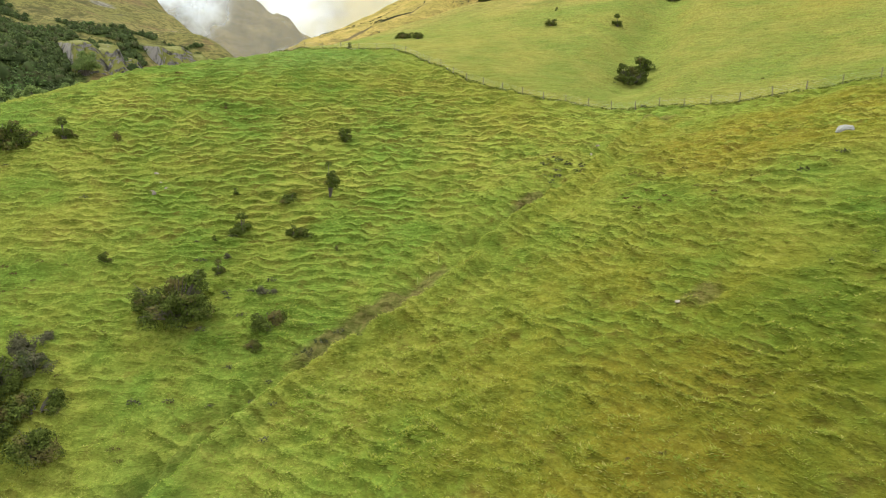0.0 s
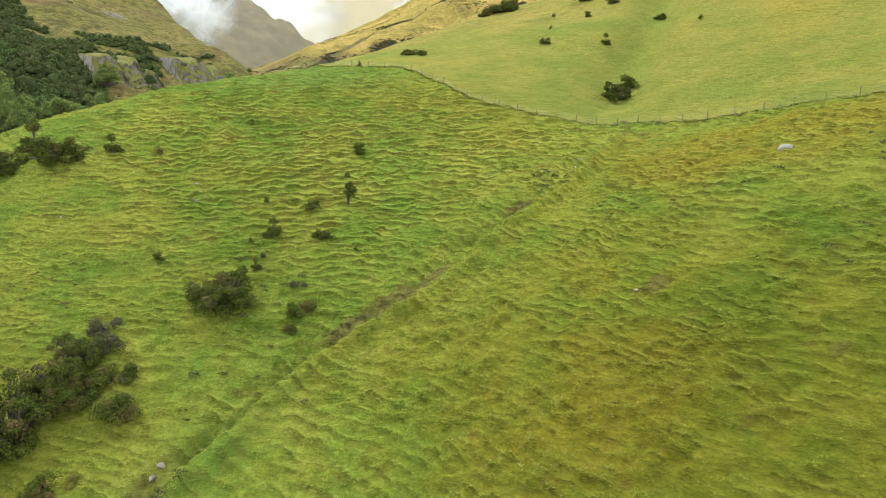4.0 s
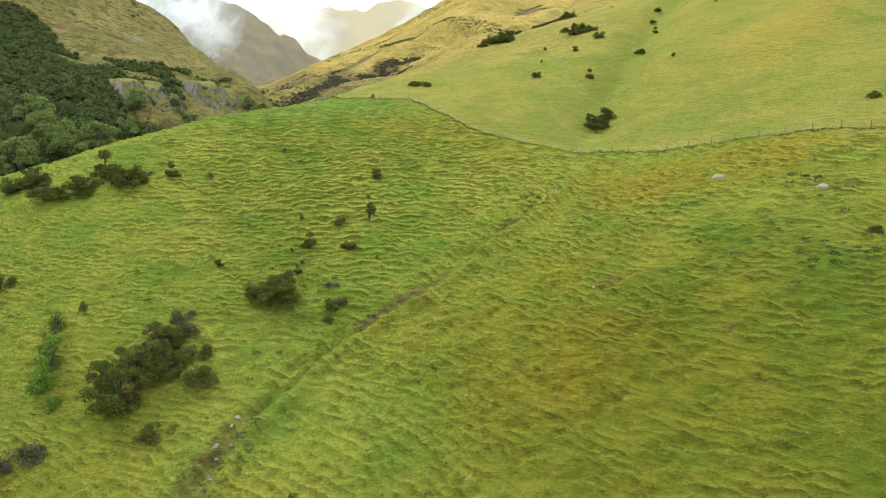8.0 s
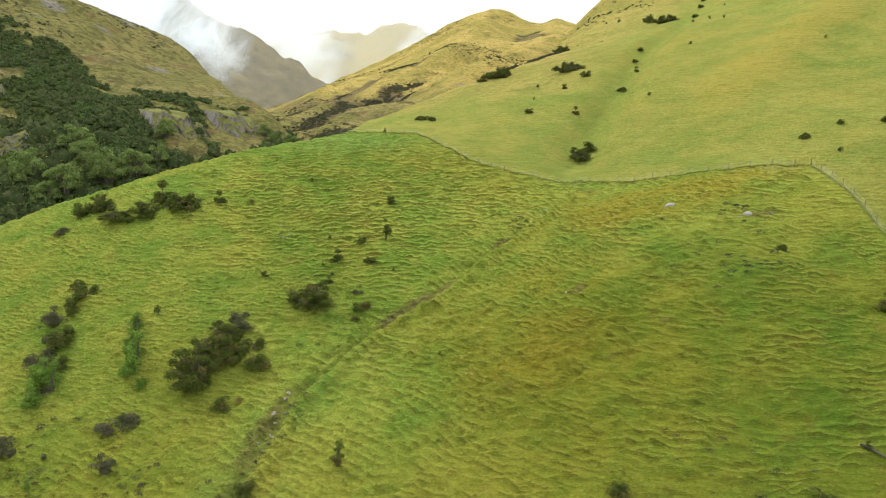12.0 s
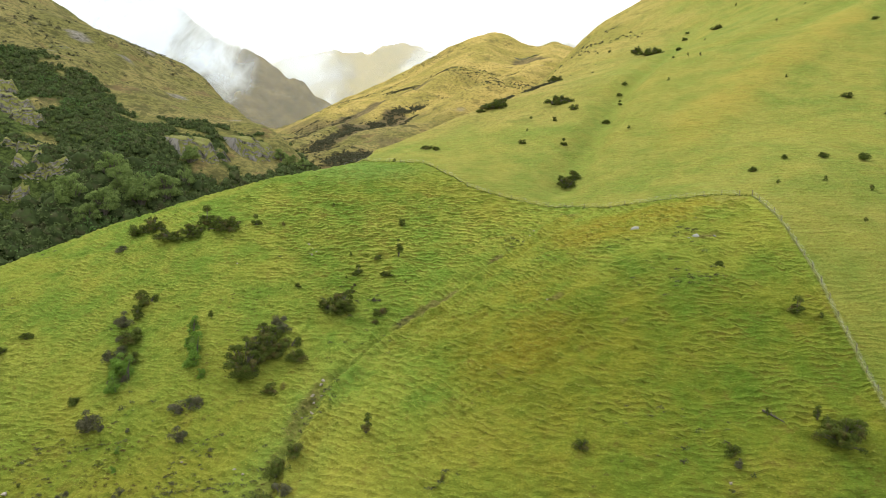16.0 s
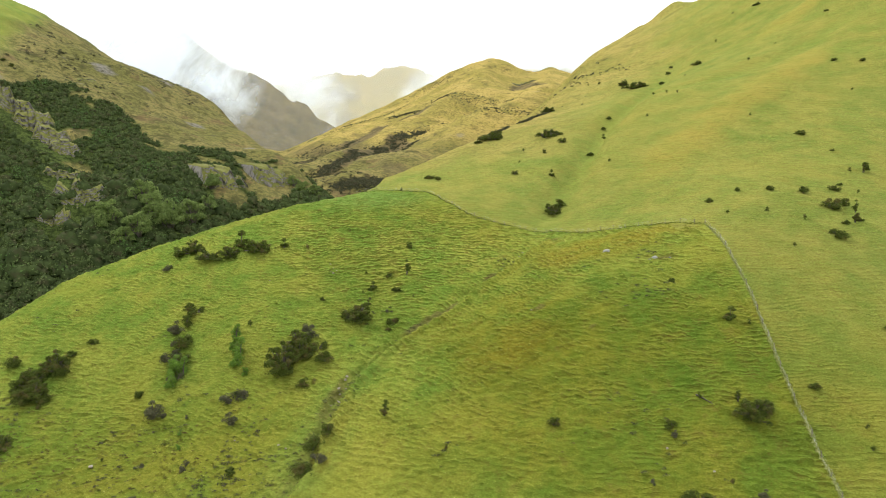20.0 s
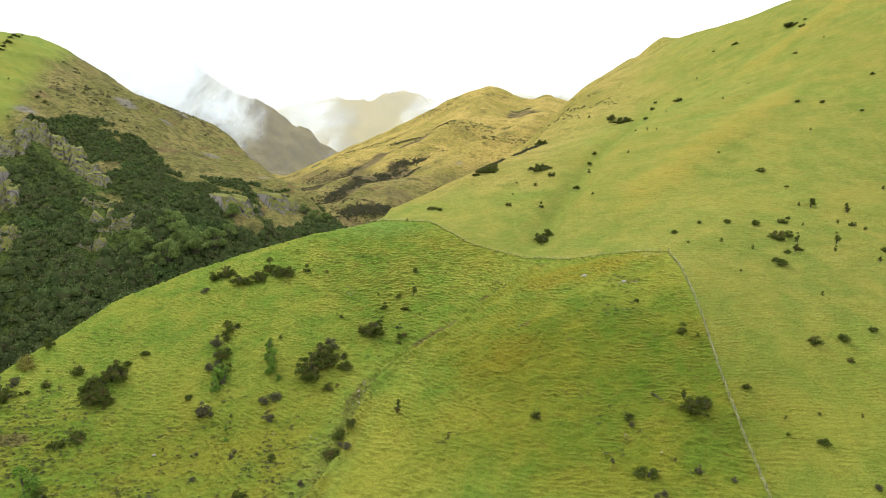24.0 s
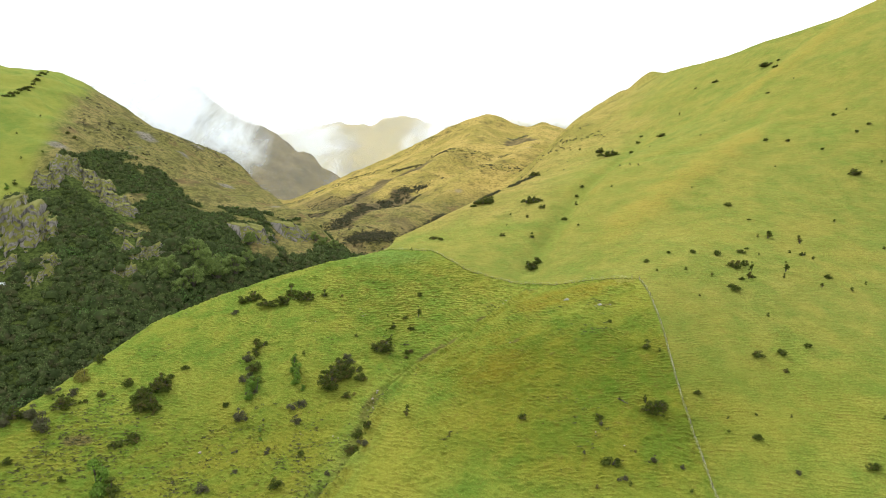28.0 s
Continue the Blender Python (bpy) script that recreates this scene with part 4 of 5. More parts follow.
HIGH_BUSHES = [
    (32.2, 112.3, 5.6, "d"), (35.4, 116.2, 4.0, "d"), (36.1, 137.4, 2.6, "d"), (37.0, 162.1, 2.2, "d"), (23.2, 142.1, 2.6, "d"), (30.0, 172.0, 1.7, "s"),
    (26.2, 153.8, 1.1, "s"), (42.2, 185.8, 10.8, "l"), (45.8, 171.0, 3.4, "d"), (54.6, 158.4, 3.3, "d"), (63.5, 173.8, 2.3, "d"), (66.3, 186.2, 3.0, "d"), (71.6, 198.4, 2.6, "d"),
    (61.0, 299.5, 10.4, "l"), (20.0, 211.2, 12.9, "l"), (12.7, 207.1, 4.5, "l"), (81.9, 176.1, 1.7, "s"), (-8.2, 150.0, 4.6, "l"), (-5.7, 146.3, 2.6, "d"),
    (-18.3, 127.8, 1.5, "s"), (110.5, 291.2, 14.1, "l"), (110.3, 315.7, 5.8, "d"), (102.2, 347.4, 2.6, "s"),
]
TOP_BUSHES = [
    (123.9, 284.0, 3.1, "d"), (136.5, 310.4, 4.1, "d"), (142.9, 324.8, 2.5, "d"), (146.5, 289.9, 7.0, "l"), (96.6, 213.9, 1.6, "s"), (100.4, 207.4, 1.6, "s"),
    (103.3, 201.3, 1.6, "s"), (151.2, 236.1, 1.7, "s"), (209.9, 356.5, 6.3, "l"), (234.6, 326.8, 9.2, "l"), (231.4, 306.8, 4.0, "d"), (240.4, 319.8, 2.5, "d"),
    (169.0, 193.6, 2.4, "d"), (177.3, 186.5, 2.7, "d"), (185.3, 170.3, 2.3, "l"), (205.6, 175.0, 2.3, "d"), (213.6, 177.7, 2.3, "d"), (208.3, 198.9, 2.5, "d"),
    (185.7, 144.6, 5.2, "d"), (207.3, 269.2, 3.0, "l"), (199.6, 367.2, 2.7, "l"), (173.1, 330.3, 2.1, "s"), (223.3, 267.4, 1.5, "s"), (215.6, 199.9, 1.5, "s"),
    (157.9, 161.6, 1.4, "s"), (172.8, 253.3, 1.4, "s"), (201.8, 150.2, 1.6, "s"), (96.9, 356.5, 1.8, "s"), (130.4, 266.1, 1.5, "s"),
]
PLATEAU_BUSHES = [
    (-307.2, 294.8, 3.9, "l"), (-308.3, 304.7, 4.8, "l"), (-310.7, 317.1, 4.9, "l"), (-314.3, 331.0, 5.1, "l"), (-321.9, 350.5, 4.4, "d"), (-334.1, 376.4, 3.7, "d"),
    (-306.3, 290.0, 3.5, "l"), (-308.2, 299.8, 3.6, "d"), (-309.4, 310.7, 4.1, "d"), (-312.4, 323.5, 4.2, "d"), (-317.8, 339.9, 4.3, "d"), (-327.1, 361.6, 4.1, "l"),
    (-337.1, 384.9, 3.3, "d"), (-345.3, 402.7, 2.9, "s"), (-305.4, 297.9, 3.2, "d"), (-309.3, 321.2, 2.9, "d"), (-277.8, 283.6, 1.9, "s"), (-274.7, 254.5, 1.8, "s"),
    (-247.7, 237.1, 2.1, "s"), (-256.3, 229.4, 2.0, "s"), (-248.3, 271.7, 2.6, "d"), (-253.7, 273.4, 2.3, "d"), (-244.1, 198.9, 3.7, "g"), (-244.2, 205.2, 3.2, "d"),
]
GORGE_TREES = [
    (-128.0, 160.0, 15.3, "d"), (-139.9, 161.8, 11.2, "d"), (-120.2, 173.3, 11.6, "d"), (-114.4, 182.3, 11.9, "t"), (-134.4, 180.5, 11.9, "d"), (-110.6, 194.3, 8.0, "d"),
    (-131.7, 155.2, 8.2, "d"), (-126.5, 174.8, 11.7, "d"), (-115.3, 210.0, 7.7, "d"), (-78.0, 243.2, 7.7, "d"), (-72.2, 239.9, 7.0, "d"), (-84.9, 251.1, 6.5, "d"),
]


def plant(rows, group):
    """Set shrubs on the ground: x, y, width and kind. The first of a kind is used up before copies are made."""
    for x, y, w, kind in rows:
        kind = {"d": "D", "l": "L"}.get(kind, kind) if w > 4.8 else kind
        pick = random.choice(KINDS[kind])
        z = float(height(x, y)[0])
        m = pose(x, y, z - 0.04 * w, rz=random.uniform(0, 360)) @ Matrix.Diagonal((w, w * random.uniform(0.9, 1.1), w * random.uniform(0.9, 1.15), 1))
        if pick in UNUSED:
            UNUSED.discard(pick)
            pick.matrix_basis = m
            ob = pick
        else:
            made = copy_thing(pick, Matrix())
            made.matrix_basis = m
            ob = made
        tagged(ob, group=group)


UNUSED = {ob for obs in KINDS.values() for ob in obs}
plant(KNOB_BUSHES, "bushes on the knob")
plant(GULLY_BUSHES, "bushes along the gully")
plant(SHOULDER_BUSHES, "bushes on the western shoulder")
plant(GORGE_EDGE_BUSHES, "bushes at the gorge edge")
plant(SPUR_BUSHES, "bushes on the spur")
plant(FENCE_FIELD_BUSHES, "bushes beyond the fence")
plant(SLOPE_BUSHES, "bushes on the dry slope")
plant(HIGH_BUSHES, "bushes on the high slope")
plant(TOP_BUSHES, "bushes near the skyline")
plant(PLATEAU_BUSHES, "hedge on the far pasture")


# ---- grass ----
def build_grass(n, seed, x0, x1, y0, y1, label):
    """Tufts of blades, thickest on the brows of the treads."""
    rng = np.random.RandomState(seed)
    X, Y = rng.uniform(x0, x1, n), rng.uniform(y0, y1, n)
    Z0 = land(X, Y)
    lump = swell(X, Y, Z0)
    border = np.minimum(np.minimum(np.minimum(X - x0, x1 - X), y1 - Y), Y - y0 + 12) / 26
    keep = (lump + rng.normal(0, 0.12, n) > -0.02) & (rng.random(n) < border) & (along(X, Y, GULLY)[0] > 1.3) & (left_mountain(X, Y) < pasture(X, Y) - 3)
    X, Y, Z0, lump = X[keep], Y[keep], Z0[keep], lump[keep]
    Z = Z0 + relief(X, Y, Z0)
    m, blades = len(X), 4
    P = np.repeat(np.stack([X, Y, Z - 0.03], -1), blades, 0)
    size = np.repeat(rng.uniform(0.07, 0.18, m) * (1 + 0.4 * (fbm(X, Y, 18, 3, 41) > 0.1)), blades)
    a = rng.uniform(0, 2 * np.pi, m * blades)
    out = np.stack([np.cos(a), np.sin(a), np.zeros(m * blades)], -1)
    side = np.stack([-np.sin(a), np.cos(a), np.zeros(m * blades)], -1)
    root = P + out * (size * rng.uniform(0.1, 0.5, m * blades))[:, None]
    lean = rng.uniform(0.7, 1.5, m * blades)
    tip = root + out * (size * lean)[:, None] + np.array([0.0, -0.10, 0.0]) * size[:, None]
    tip[:, 2] += size * rng.uniform(0.30, 0.65, m * blades)
    w = (size * 0.20)[:, None]
    v = np.stack([root - side * w, root + side * w, tip], 1).reshape(-1, 3)
    me = mesh_from("grass", v, np.arange(len(v)).reshape(-1, 3), M_GRASS, False)
    z = zones(X, Y, Z0)
    for key in ("dry", "deep", "ochre"):
        a = me.attributes.new(key, "FLOAT", "POINT")
        a.data.foreach_set("value", np.repeat(z[key], blades * 3).astype(np.float32))
    return tagged(new("grass", me), label, "grass", kind="stuff")


build_grass(220000, 51, -118, 112, -10, 132, "tussocky green and straw-coloured pasture grass on the slopes")
build_grass(210000, 52, -44, 54, 14, 84, "thick green and yellow pasture grass round the gully and spur")


# ---- low rough growth ----
def build_rough(name, n, seed, box, label, material, chance, size):
    """Small woody clumps and rank tussocks, a hand or two high, scattered thickly over rough ground."""
    rng = np.random.RandomState(seed)
    X, Y = rng.uniform(box[0], box[1], n), rng.uniform(box[2], box[3], n)
    Z0 = land(X, Y)
    patch = fbm(X, Y, 16, 4, seed)
    keep = (patch + rng.normal(0, 0.2, n) > chance(X, Y)) & (pasture(X, Y) > left_mountain(X, Y) + 3)
    X, Y, Z0 = X[keep], Y[keep], Z0[keep]
    Z = Z0 + relief(X, Y, Z0)
    m, per = len(X), 34
    r = rng.uniform(size[0], size[1], m)
    d = rand_dirs(rng, m * per)
    d[:, 2] = np.abs(d[:, 2]) * 0.75
    d[:, 0] *= 1.5
    C = np.repeat(np.stack([X, Y, Z], -1), per, 0) + d * (np.repeat(r, per) * rng.uniform(0.4, 1.0, m * per))[:, None]
    v, f = leaves(rng, C, np.repeat(r, per) * 0.24)
    return tagged(new(name, mesh_from(name, v, f, material, False)), label, "scrub", kind="stuff")


def west_foot(X, Y):
    """Thick in the damp ground west of the gully, thin elsewhere."""
    return 0.75 - 0.75 * step(-25 - X, 0, 25) * step(48 - Y, 0, 25) - 0.2 * step(8 - along(X, Y, GULLY)[0], 0, 6) - 0.35 * step(7 - along(X, Y, GULLY)[0], 0, 6) * step(42 - Y, 0, 15)


M_BROWN = leaf_material("brown_tussock", (0.070, 0.055, 0.020), (0.155, 0.120, 0.045), (0.090, 0.095, 0.025))
build_rough("low_scrub", 17000, 401, (-118, 60, -12, 100), "low greyish brown scrub clumps in the rough pasture", M_GREY, west_foot, (0.18, 0.55))
build_rough("rank_tussock", 17000, 402, (-118, 60, -12, 110), "brownish tufts of rank grass along the treads", M_BROWN, west_foot, (0.12, 0.35))


# ---- rocks ----
def rock_shell(rng, size, rings=18, planes=16):
    """An angular block cut by random planes: corners and faces."""
    th, ph = np.meshgrid(np.linspace(0.02, np.pi - 0.02, rings), np.arange(2 * rings) * np.pi / rings, indexing="ij")
    D = np.stack([np.sin(th) * np.cos(ph), np.sin(th) * np.sin(ph), np.cos(th)], -1).reshape(-1, 3)
    N = rand_dirs(rng, planes)
    off = rng.uniform(0.55, 1.0, planes)
    r = np.min(off / np.maximum(D @ N.T, 0.12), axis=1).clip(0, 1.5)
    r *= 1 + 0.05 * np.sin(D[:, 2] * 17 + D[:, 0] * 5) + 0.04 * rng.normal(size=len(r))
    i, j = np.meshgrid(np.arange(rings - 1), np.arange(2 * rings), indexing="ij")
    n = 2 * rings
    f = np.stack([i * n + j, (i + 1) * n + j, (i + 1) * n + (j + 1) % n, i * n + (j + 1) % n], -1).reshape(-1, 4)
    return D * r[:, None] * np.array(size), f


def outcrop(name, x, y, width, tall, seed, label, material, blocks=5, category="rock"):
    """A rock outcrop of several blocks grown together, bedded in the slope."""
    rng = np.random.RandomState(seed)
    V, Fc, k = [], [], 0
    z0 = float(height(x, y)[0])
    for q in range(blocks):
        s = width * rng.uniform(0.28, 0.5)
        v, f = rock_shell(rng, (s, s * rng.uniform(0.6, 0.9), tall * rng.uniform(0.35, 0.62)))
        ox, oy = rng.uniform(-0.5, 0.5) * width, rng.uniform(-0.35, 0.35) * width
        oz = float(height(x + ox, y + oy)[0]) - z0
        V.append(v + np.array([ox, oy, oz + tall * 0.12]))
        Fc.append(f + k)
        k += len(v)
    ob = new(name, mesh_from(name, np.concatenate(V), np.concatenate(Fc), material, False))
    ob.location = (x, y, z0)
    return tagged(ob, label, category)


def crag(name, x, y, wide, tall, seed, label, batter=0.42):
    """A rock face that breaks out of the slope: split into columns and ledges in front, running into the hill behind."""
    rng = np.random.RandomState(seed)
    gx, gy = (float(land(np.array([x + p]), np.array([y + q]))[0] - land(np.array([x - p]), np.array([y - q]))[0]) / 12 for p, q in ((6, 0), (0, 6)))
    steep = max(math.hypot(gx, gy), 0.25)
    up = np.array([gx, gy]) / (math.hypot(gx, gy) + 1e-9)
    side = np.array([up[1], -up[0]])
    ns, nh, nb = 56, 34, 9
    s = np.linspace(-1, 1, ns)
    # columns of uneven width, each with its own depth and top
    cuts = np.sort(rng.uniform(-1, 1, 6 + int(wide / 4)))
    col = np.searchsorted(cuts, s + 0.03 * rng.normal(size=ns))
    deep_c, top_c = rng.uniform(-1, 1, len(cuts) + 1), rng.uniform(0.55, 1.0, len(cuts) + 1)
    ox = rng.uniform(0, 200)
    env = np.clip(1.9 * (1 - np.abs(s) ** 1.8), 0, 1) * (0.14 * top_c[col] + 0.64 + 0.40 * fbm(s * wide / 2 + ox, s * 0, wide * 0.6, 3, 6))
    env = np.clip(env, 0.03, 1.1)
    rows = []
    for h in np.linspace(0, 1, nh):
        ledge = np.floor((h + 0.25 * deep_c[col]) * (2.2 + top_c[col])) * 0.07 * tall
        rough = fbm(s * wide / 2 + ox, np.full(ns, h * tall + 3 * ox), max(wide, tall) * 0.16, 5, 8)
        inward = batter * tall * h * env + ledge * env + 0.08 * wide * deep_c[col] + 0.10 * wide * (0.6 - 1.6 * np.abs(rough)) + 0.30 * wide * np.abs(s) ** 2
        drift = 0.02 * wide * fbm(s * 9 + ox, np.full(ns, h * 7), 1.0, 3, 9)
        rows.append((s * wide / 2 + drift, inward, h * tall * env + 0.02 * tall * rough, np.zeros(ns)))
    lx, inward, z, _ = rows[-1]
    run = tall * env / steep + 1.5
    for q in range(1, nb + 1):
        k = q / nb
        rough = fbm(lx + ox, np.full(ns, k * 9.0), 3.0, 4, 12)
        rows.append((lx, inward + run * k * 1.1, z + 0.25 * steep * run * k + 0.10 * tall * rough * (1 - k), np.full(ns, k)))
    L, I, H, K = (np.stack([r[q] for r in rows]) for q in range(4))
    X, Y = x + side[0] * L + up[0] * I, y + side[1] * L + up[1] * I
    foot = height((x + side[0] * L[0] + up[0] * I[0]), (y + side[1] * L[0] + up[1] * I[0]))[None, :] - 0.8
    Z = foot + H
    back = height(X.ravel(), Y.ravel()).reshape(X.shape) - 0.6
    Z = np.where(K > 0, Z * (1 - K ** 3) + back * K ** 3, Z)
    z0 = float(foot[0, ns // 2])
    n, m = ns, nh + nb
    i = np.arange((m - 1) * n).reshape(m - 1, n)[:, :-1].ravel()
    me = mesh_from(name, np.stack([X.ravel() - x, Y.ravel() - y, Z.ravel() - z0], -1), np.stack([i, i + 1, i + n + 1, i + n], -1), M_CLIFF, False)
    ob = new(name, me)
    ob.location = (x, y, z0)
    return tagged(ob, label, "rock")


CLIFFS = [(-212, 153, 20, 25), (-205, 158, 17, 21), (-228, 172, 15, 17), (-226, 206, 14, 15), (-226, 218, 9, 12), (-222, 223, 11, 13), (-212, 219, 14, 13),
          (-199, 212, 15, 12), (-187, 206, 14, 11), (-178, 200, 11, 9), (-158, 154, 10, 9), (-157, 166, 13, 9), (-153, 172, 12, 11), (-168, 180, 14, 6),
          (-109, 213, 15, 13), (-104, 222, 8, 8), (-92, 242, 13, 12), (-88, 250, 8, 8), (-190, 137, 11, 7), (-181, 131, 6, 4), (-189, 145, 9, 7), (-209, 141, 10, 7)]
for q, (cx, cy, w, h) in enumerate(CLIFFS):
    tagged(crag("rock_outcrop", cx, cy, w * 1.3, h * 1.1, 200 + q, "grey weathered cliff outcrop with mossy ledges among dark bush", 0.6), group="cliffs above the gorge")
SLABS = [(-223, 310, 18, 4), (-246, 254, 9, 3), (-322, 358, 9, 3), (-205, 352, 7, 2.5), (-218, 347, 6, 2), (-199, 796, 22, 10), (-256, 264, 5, 2), (0, 744, 17, 4), (115, 884, 44, 7), (151, 371, 11, 2)]
for q, (cx, cy, w, h) in enumerate(SLABS):
    tagged(crag("rock_slab", cx, cy, w, h, 240 + q, "bare grey rock slab breaking through the mountain grass", 1.1), group="slabs on the mountain")


def build_waterfall(x, y, wide, drop):
    """A thin fall of white water over the dark rocks."""
    rng = np.random.RandomState(77)
    k = Mat("white_water", 0.4)
    M = k.done(k.mix(k.ramp(k.noise(2.2, 5, stretch=(1, 1, 0.15)), 0.4, 0.6), (0.35, 0.40, 0.42), (0.80, 0.82, 0.83)))
    u, v = np.meshgrid(np.linspace(-0.5, 0.5, 9), np.linspace(0, 1, 16))
    X = u * wide * (0.7 + 0.6 * v) + 0.15 * rng.normal(size=u.shape)
    Y = 1.2 - 3.0 * v ** 1.5 + 0.3 * np.cos(u * 6) + 0.12 * rng.normal(size=u.shape)
    i = np.arange(15 * 9).reshape(15, 9)[:, :-1].ravel()
    ob = new("waterfall", mesh_from("waterfall", np.stack([X.ravel(), Y.ravel(), (drop * (1 - v) - 0.5).ravel()], -1), np.stack([i, i + 1, i + 10, i + 9], -1), M))
    ob.location = (x, y, float(height(x, y - 1.8)[0]))
    return tagged(ob, "small white waterfall dropping over dark rocks in the gorge", "waterfall")


build_waterfall(-203.5, 134, 3.2, 3.5)
BOULDERS = [(36.6, 57.8, 3.0, 0.9, 1), (45.6, 47.8, 2.2, 0.7, 1), (43.5, 47.2, 1.0, 0.4, 1), (47.5, 46.4, 0.8, 0.3, 1)]
for q, (cx, cy, w, h, n) in enumerate(BOULDERS):
    tagged(outcrop("boulder", cx, cy, w, h, 260 + q, "pale grey boulder lying in the pasture", M_BOULDER, n, "boulder"), group="boulders in the pasture")


# ---- dark bush of the gorge ----
def along_line(line, gap):
    """Places every gap metres along a line on the plan."""
    pts = np.array(line, float)
    seg = np.hypot(*np.diff(pts, axis=0).T)
    s = np.concatenate([[0], np.cumsum(seg)])
    t = np.arange(0, s[-1], gap)
    return np.stack([np.interp(t, s, pts[:, 0]), np.interp(t, s, pts[:, 1])], -1)


def build_forest(n, seed):
    """Close-grown bush over the steep slopes of the gorge, too thick to tell its plants apart."""
    rng = np.random.RandomState(seed)
    X, Y = rng.uniform(-300, -30, n), rng.uniform(5, 330, n)
    Z0 = land(X, Y)
    z = zones(X, Y, Z0)
    keep = (z["scrub"] > 0.5) & (rng.random(n) < 0.92)
    for cx, cy, w, h in CLIFFS:
        keep &= np.hypot(X - cx, Y - cy + 2) > 0.6 * w
    X, Y, Z0 = X[keep], Y[keep], Z0[keep]
    Z = Z0 + relief(X, Y, Z0)
    m, per = len(X), 22
    tall = 1 + 0.55 * step(12 - Z0, -8, 12)
    r = rng.uniform(0.55, 1.7, m) * tall * (1 + 0.5 * (fbm(X, Y, 25, 3, 61) > 0.25)) * np.where(rng.random(m) < 0.10, rng.uniform(1.3, 1.8, m), 1.0)
    # a leafy dome for each plant, coloured dark as inner shade, with loose sprays of leaves round it
    rings, seg = 4, 7
    th, ph = np.meshgrid(np.linspace(0.12, 1.75, rings), np.arange(seg) * 2 * np.pi / seg, indexing="ij")
    D = np.stack([np.sin(th) * np.cos(ph), np.sin(th) * np.sin(ph), np.cos(th)], -1).reshape(-1, 3)
    rough = rng.uniform(0.50, 0.92, (m, len(D)))
    P = np.stack([X, Y, Z + 0.15 * r], -1)[:, None, :] + D[None] * (r[:, None] * rough)[:, :, None] * np.array([1, 1, 1.0])
    i, j = np.meshgrid(np.arange(rings - 1), np.arange(seg), indexing="ij")
    q = np.stack([i * seg + j, (i + 1) * seg + j, (i + 1) * seg + (j + 1) % seg, i * seg + (j + 1) % seg], -1).reshape(-1, 4)
    tri = np.concatenate([q[:, [0, 1, 2]], q[:, [0, 2, 3]]])
    dome_f = (tri[None] + (np.arange(m) * len(D))[:, None, None]).reshape(-1, 3)
    d = rand_dirs(rng, m * per)
    d[:, 2] = np.abs(d[:, 2]) * 1.0 - 0.1
    C = np.repeat(np.stack([X, Y, Z + 0.2 * r], -1), per, 0) + d * (np.repeat(r, per) * rng.uniform(0.6, 1.3, m * per))[:, None]
    v, f = leaves(rng, C, np.repeat(r, per) ** 0.5 * 0.27, 0.3, d + np.array([0, 0, 0.2]))
    V, Fc = np.concatenate([P.reshape(-1, 3), v]), np.concatenate([dome_f, f + m * len(D)])
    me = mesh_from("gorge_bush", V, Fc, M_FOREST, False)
    me.materials.append(M_INNER_SHADE)
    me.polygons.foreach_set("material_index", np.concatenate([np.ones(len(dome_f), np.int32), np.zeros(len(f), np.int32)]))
    return tagged(new("gorge_bush", me), "dense dark green native bush covering the gorge slopes", "bush", kind="stuff")


build_forest(31000, 71)


def scatter_scrub(n, seed):
    """Dark low scrub dotted over the far golden slopes."""
    rng = np.random.RandomState(seed)
    X, Y = rng.uniform(-420, 130, n), rng.uniform(200, 960, n)
    Z0 = land(X, Y)
    z = zones(X, Y, Z0)
    patch = fbm(X, Y, 60, 4, 81) + 0.5 * fbm(X, Y, 200, 3, 83)
    near_bush = np.exp(-np.clip(Z0 + saddle(X, Y) - bush_line(X), 0, 80) / 14) * z["olive"]
    keep = (z["gold"] > 0.5) & (patch + 0.45 * z["heath"] + 0.45 * near_bush + 0.15 * z["olive"] + rng.normal(0, 0.17, n) > 0.42) & (z["scrub"] < 0.4)
    X, Y = X[keep], Y[keep]
    for line, wide, count in SCRUB_BANDS:
        count = 2 * count
        pts = along_line(line, 0.5)
        P = pts[rng.randint(len(pts), size=count)] + rng.normal(0, wide * 0.55, (count, 2))
        P = P[fbm(P[:, 0], P[:, 1], 14, 3, 85) > -0.25]
        X, Y = np.concatenate([X, P[:, 0]]), np.concatenate([Y, P[:, 1]])
    Z0 = land(X, Y)
    Z = Z0 + relief(X, Y, Z0)
    m, per = len(X), 14
    r = rng.uniform(0.45, 1.5, m)
    d = rand_dirs(rng, m * per)
    d[:, 2] = np.abs(d[:, 2]) * 0.8
    C = np.repeat(np.stack([X, Y, Z], -1), per, 0) + d * (np.repeat(r, per) * rng.uniform(0.5, 1.05, m * per))[:, None]
    v, f = leaves(rng, C, np.repeat(r, per) * 0.40, 0.3, d + np.array([0, 0, 0.2]))
    return tagged(new("mountain_scrub", mesh_from("mountain_scrub", v, f, M_HEATH, False)), "patches of dark low scrub on the golden mountainsides", "scrub", kind="stuff")


scatter_scrub(30000, 73)

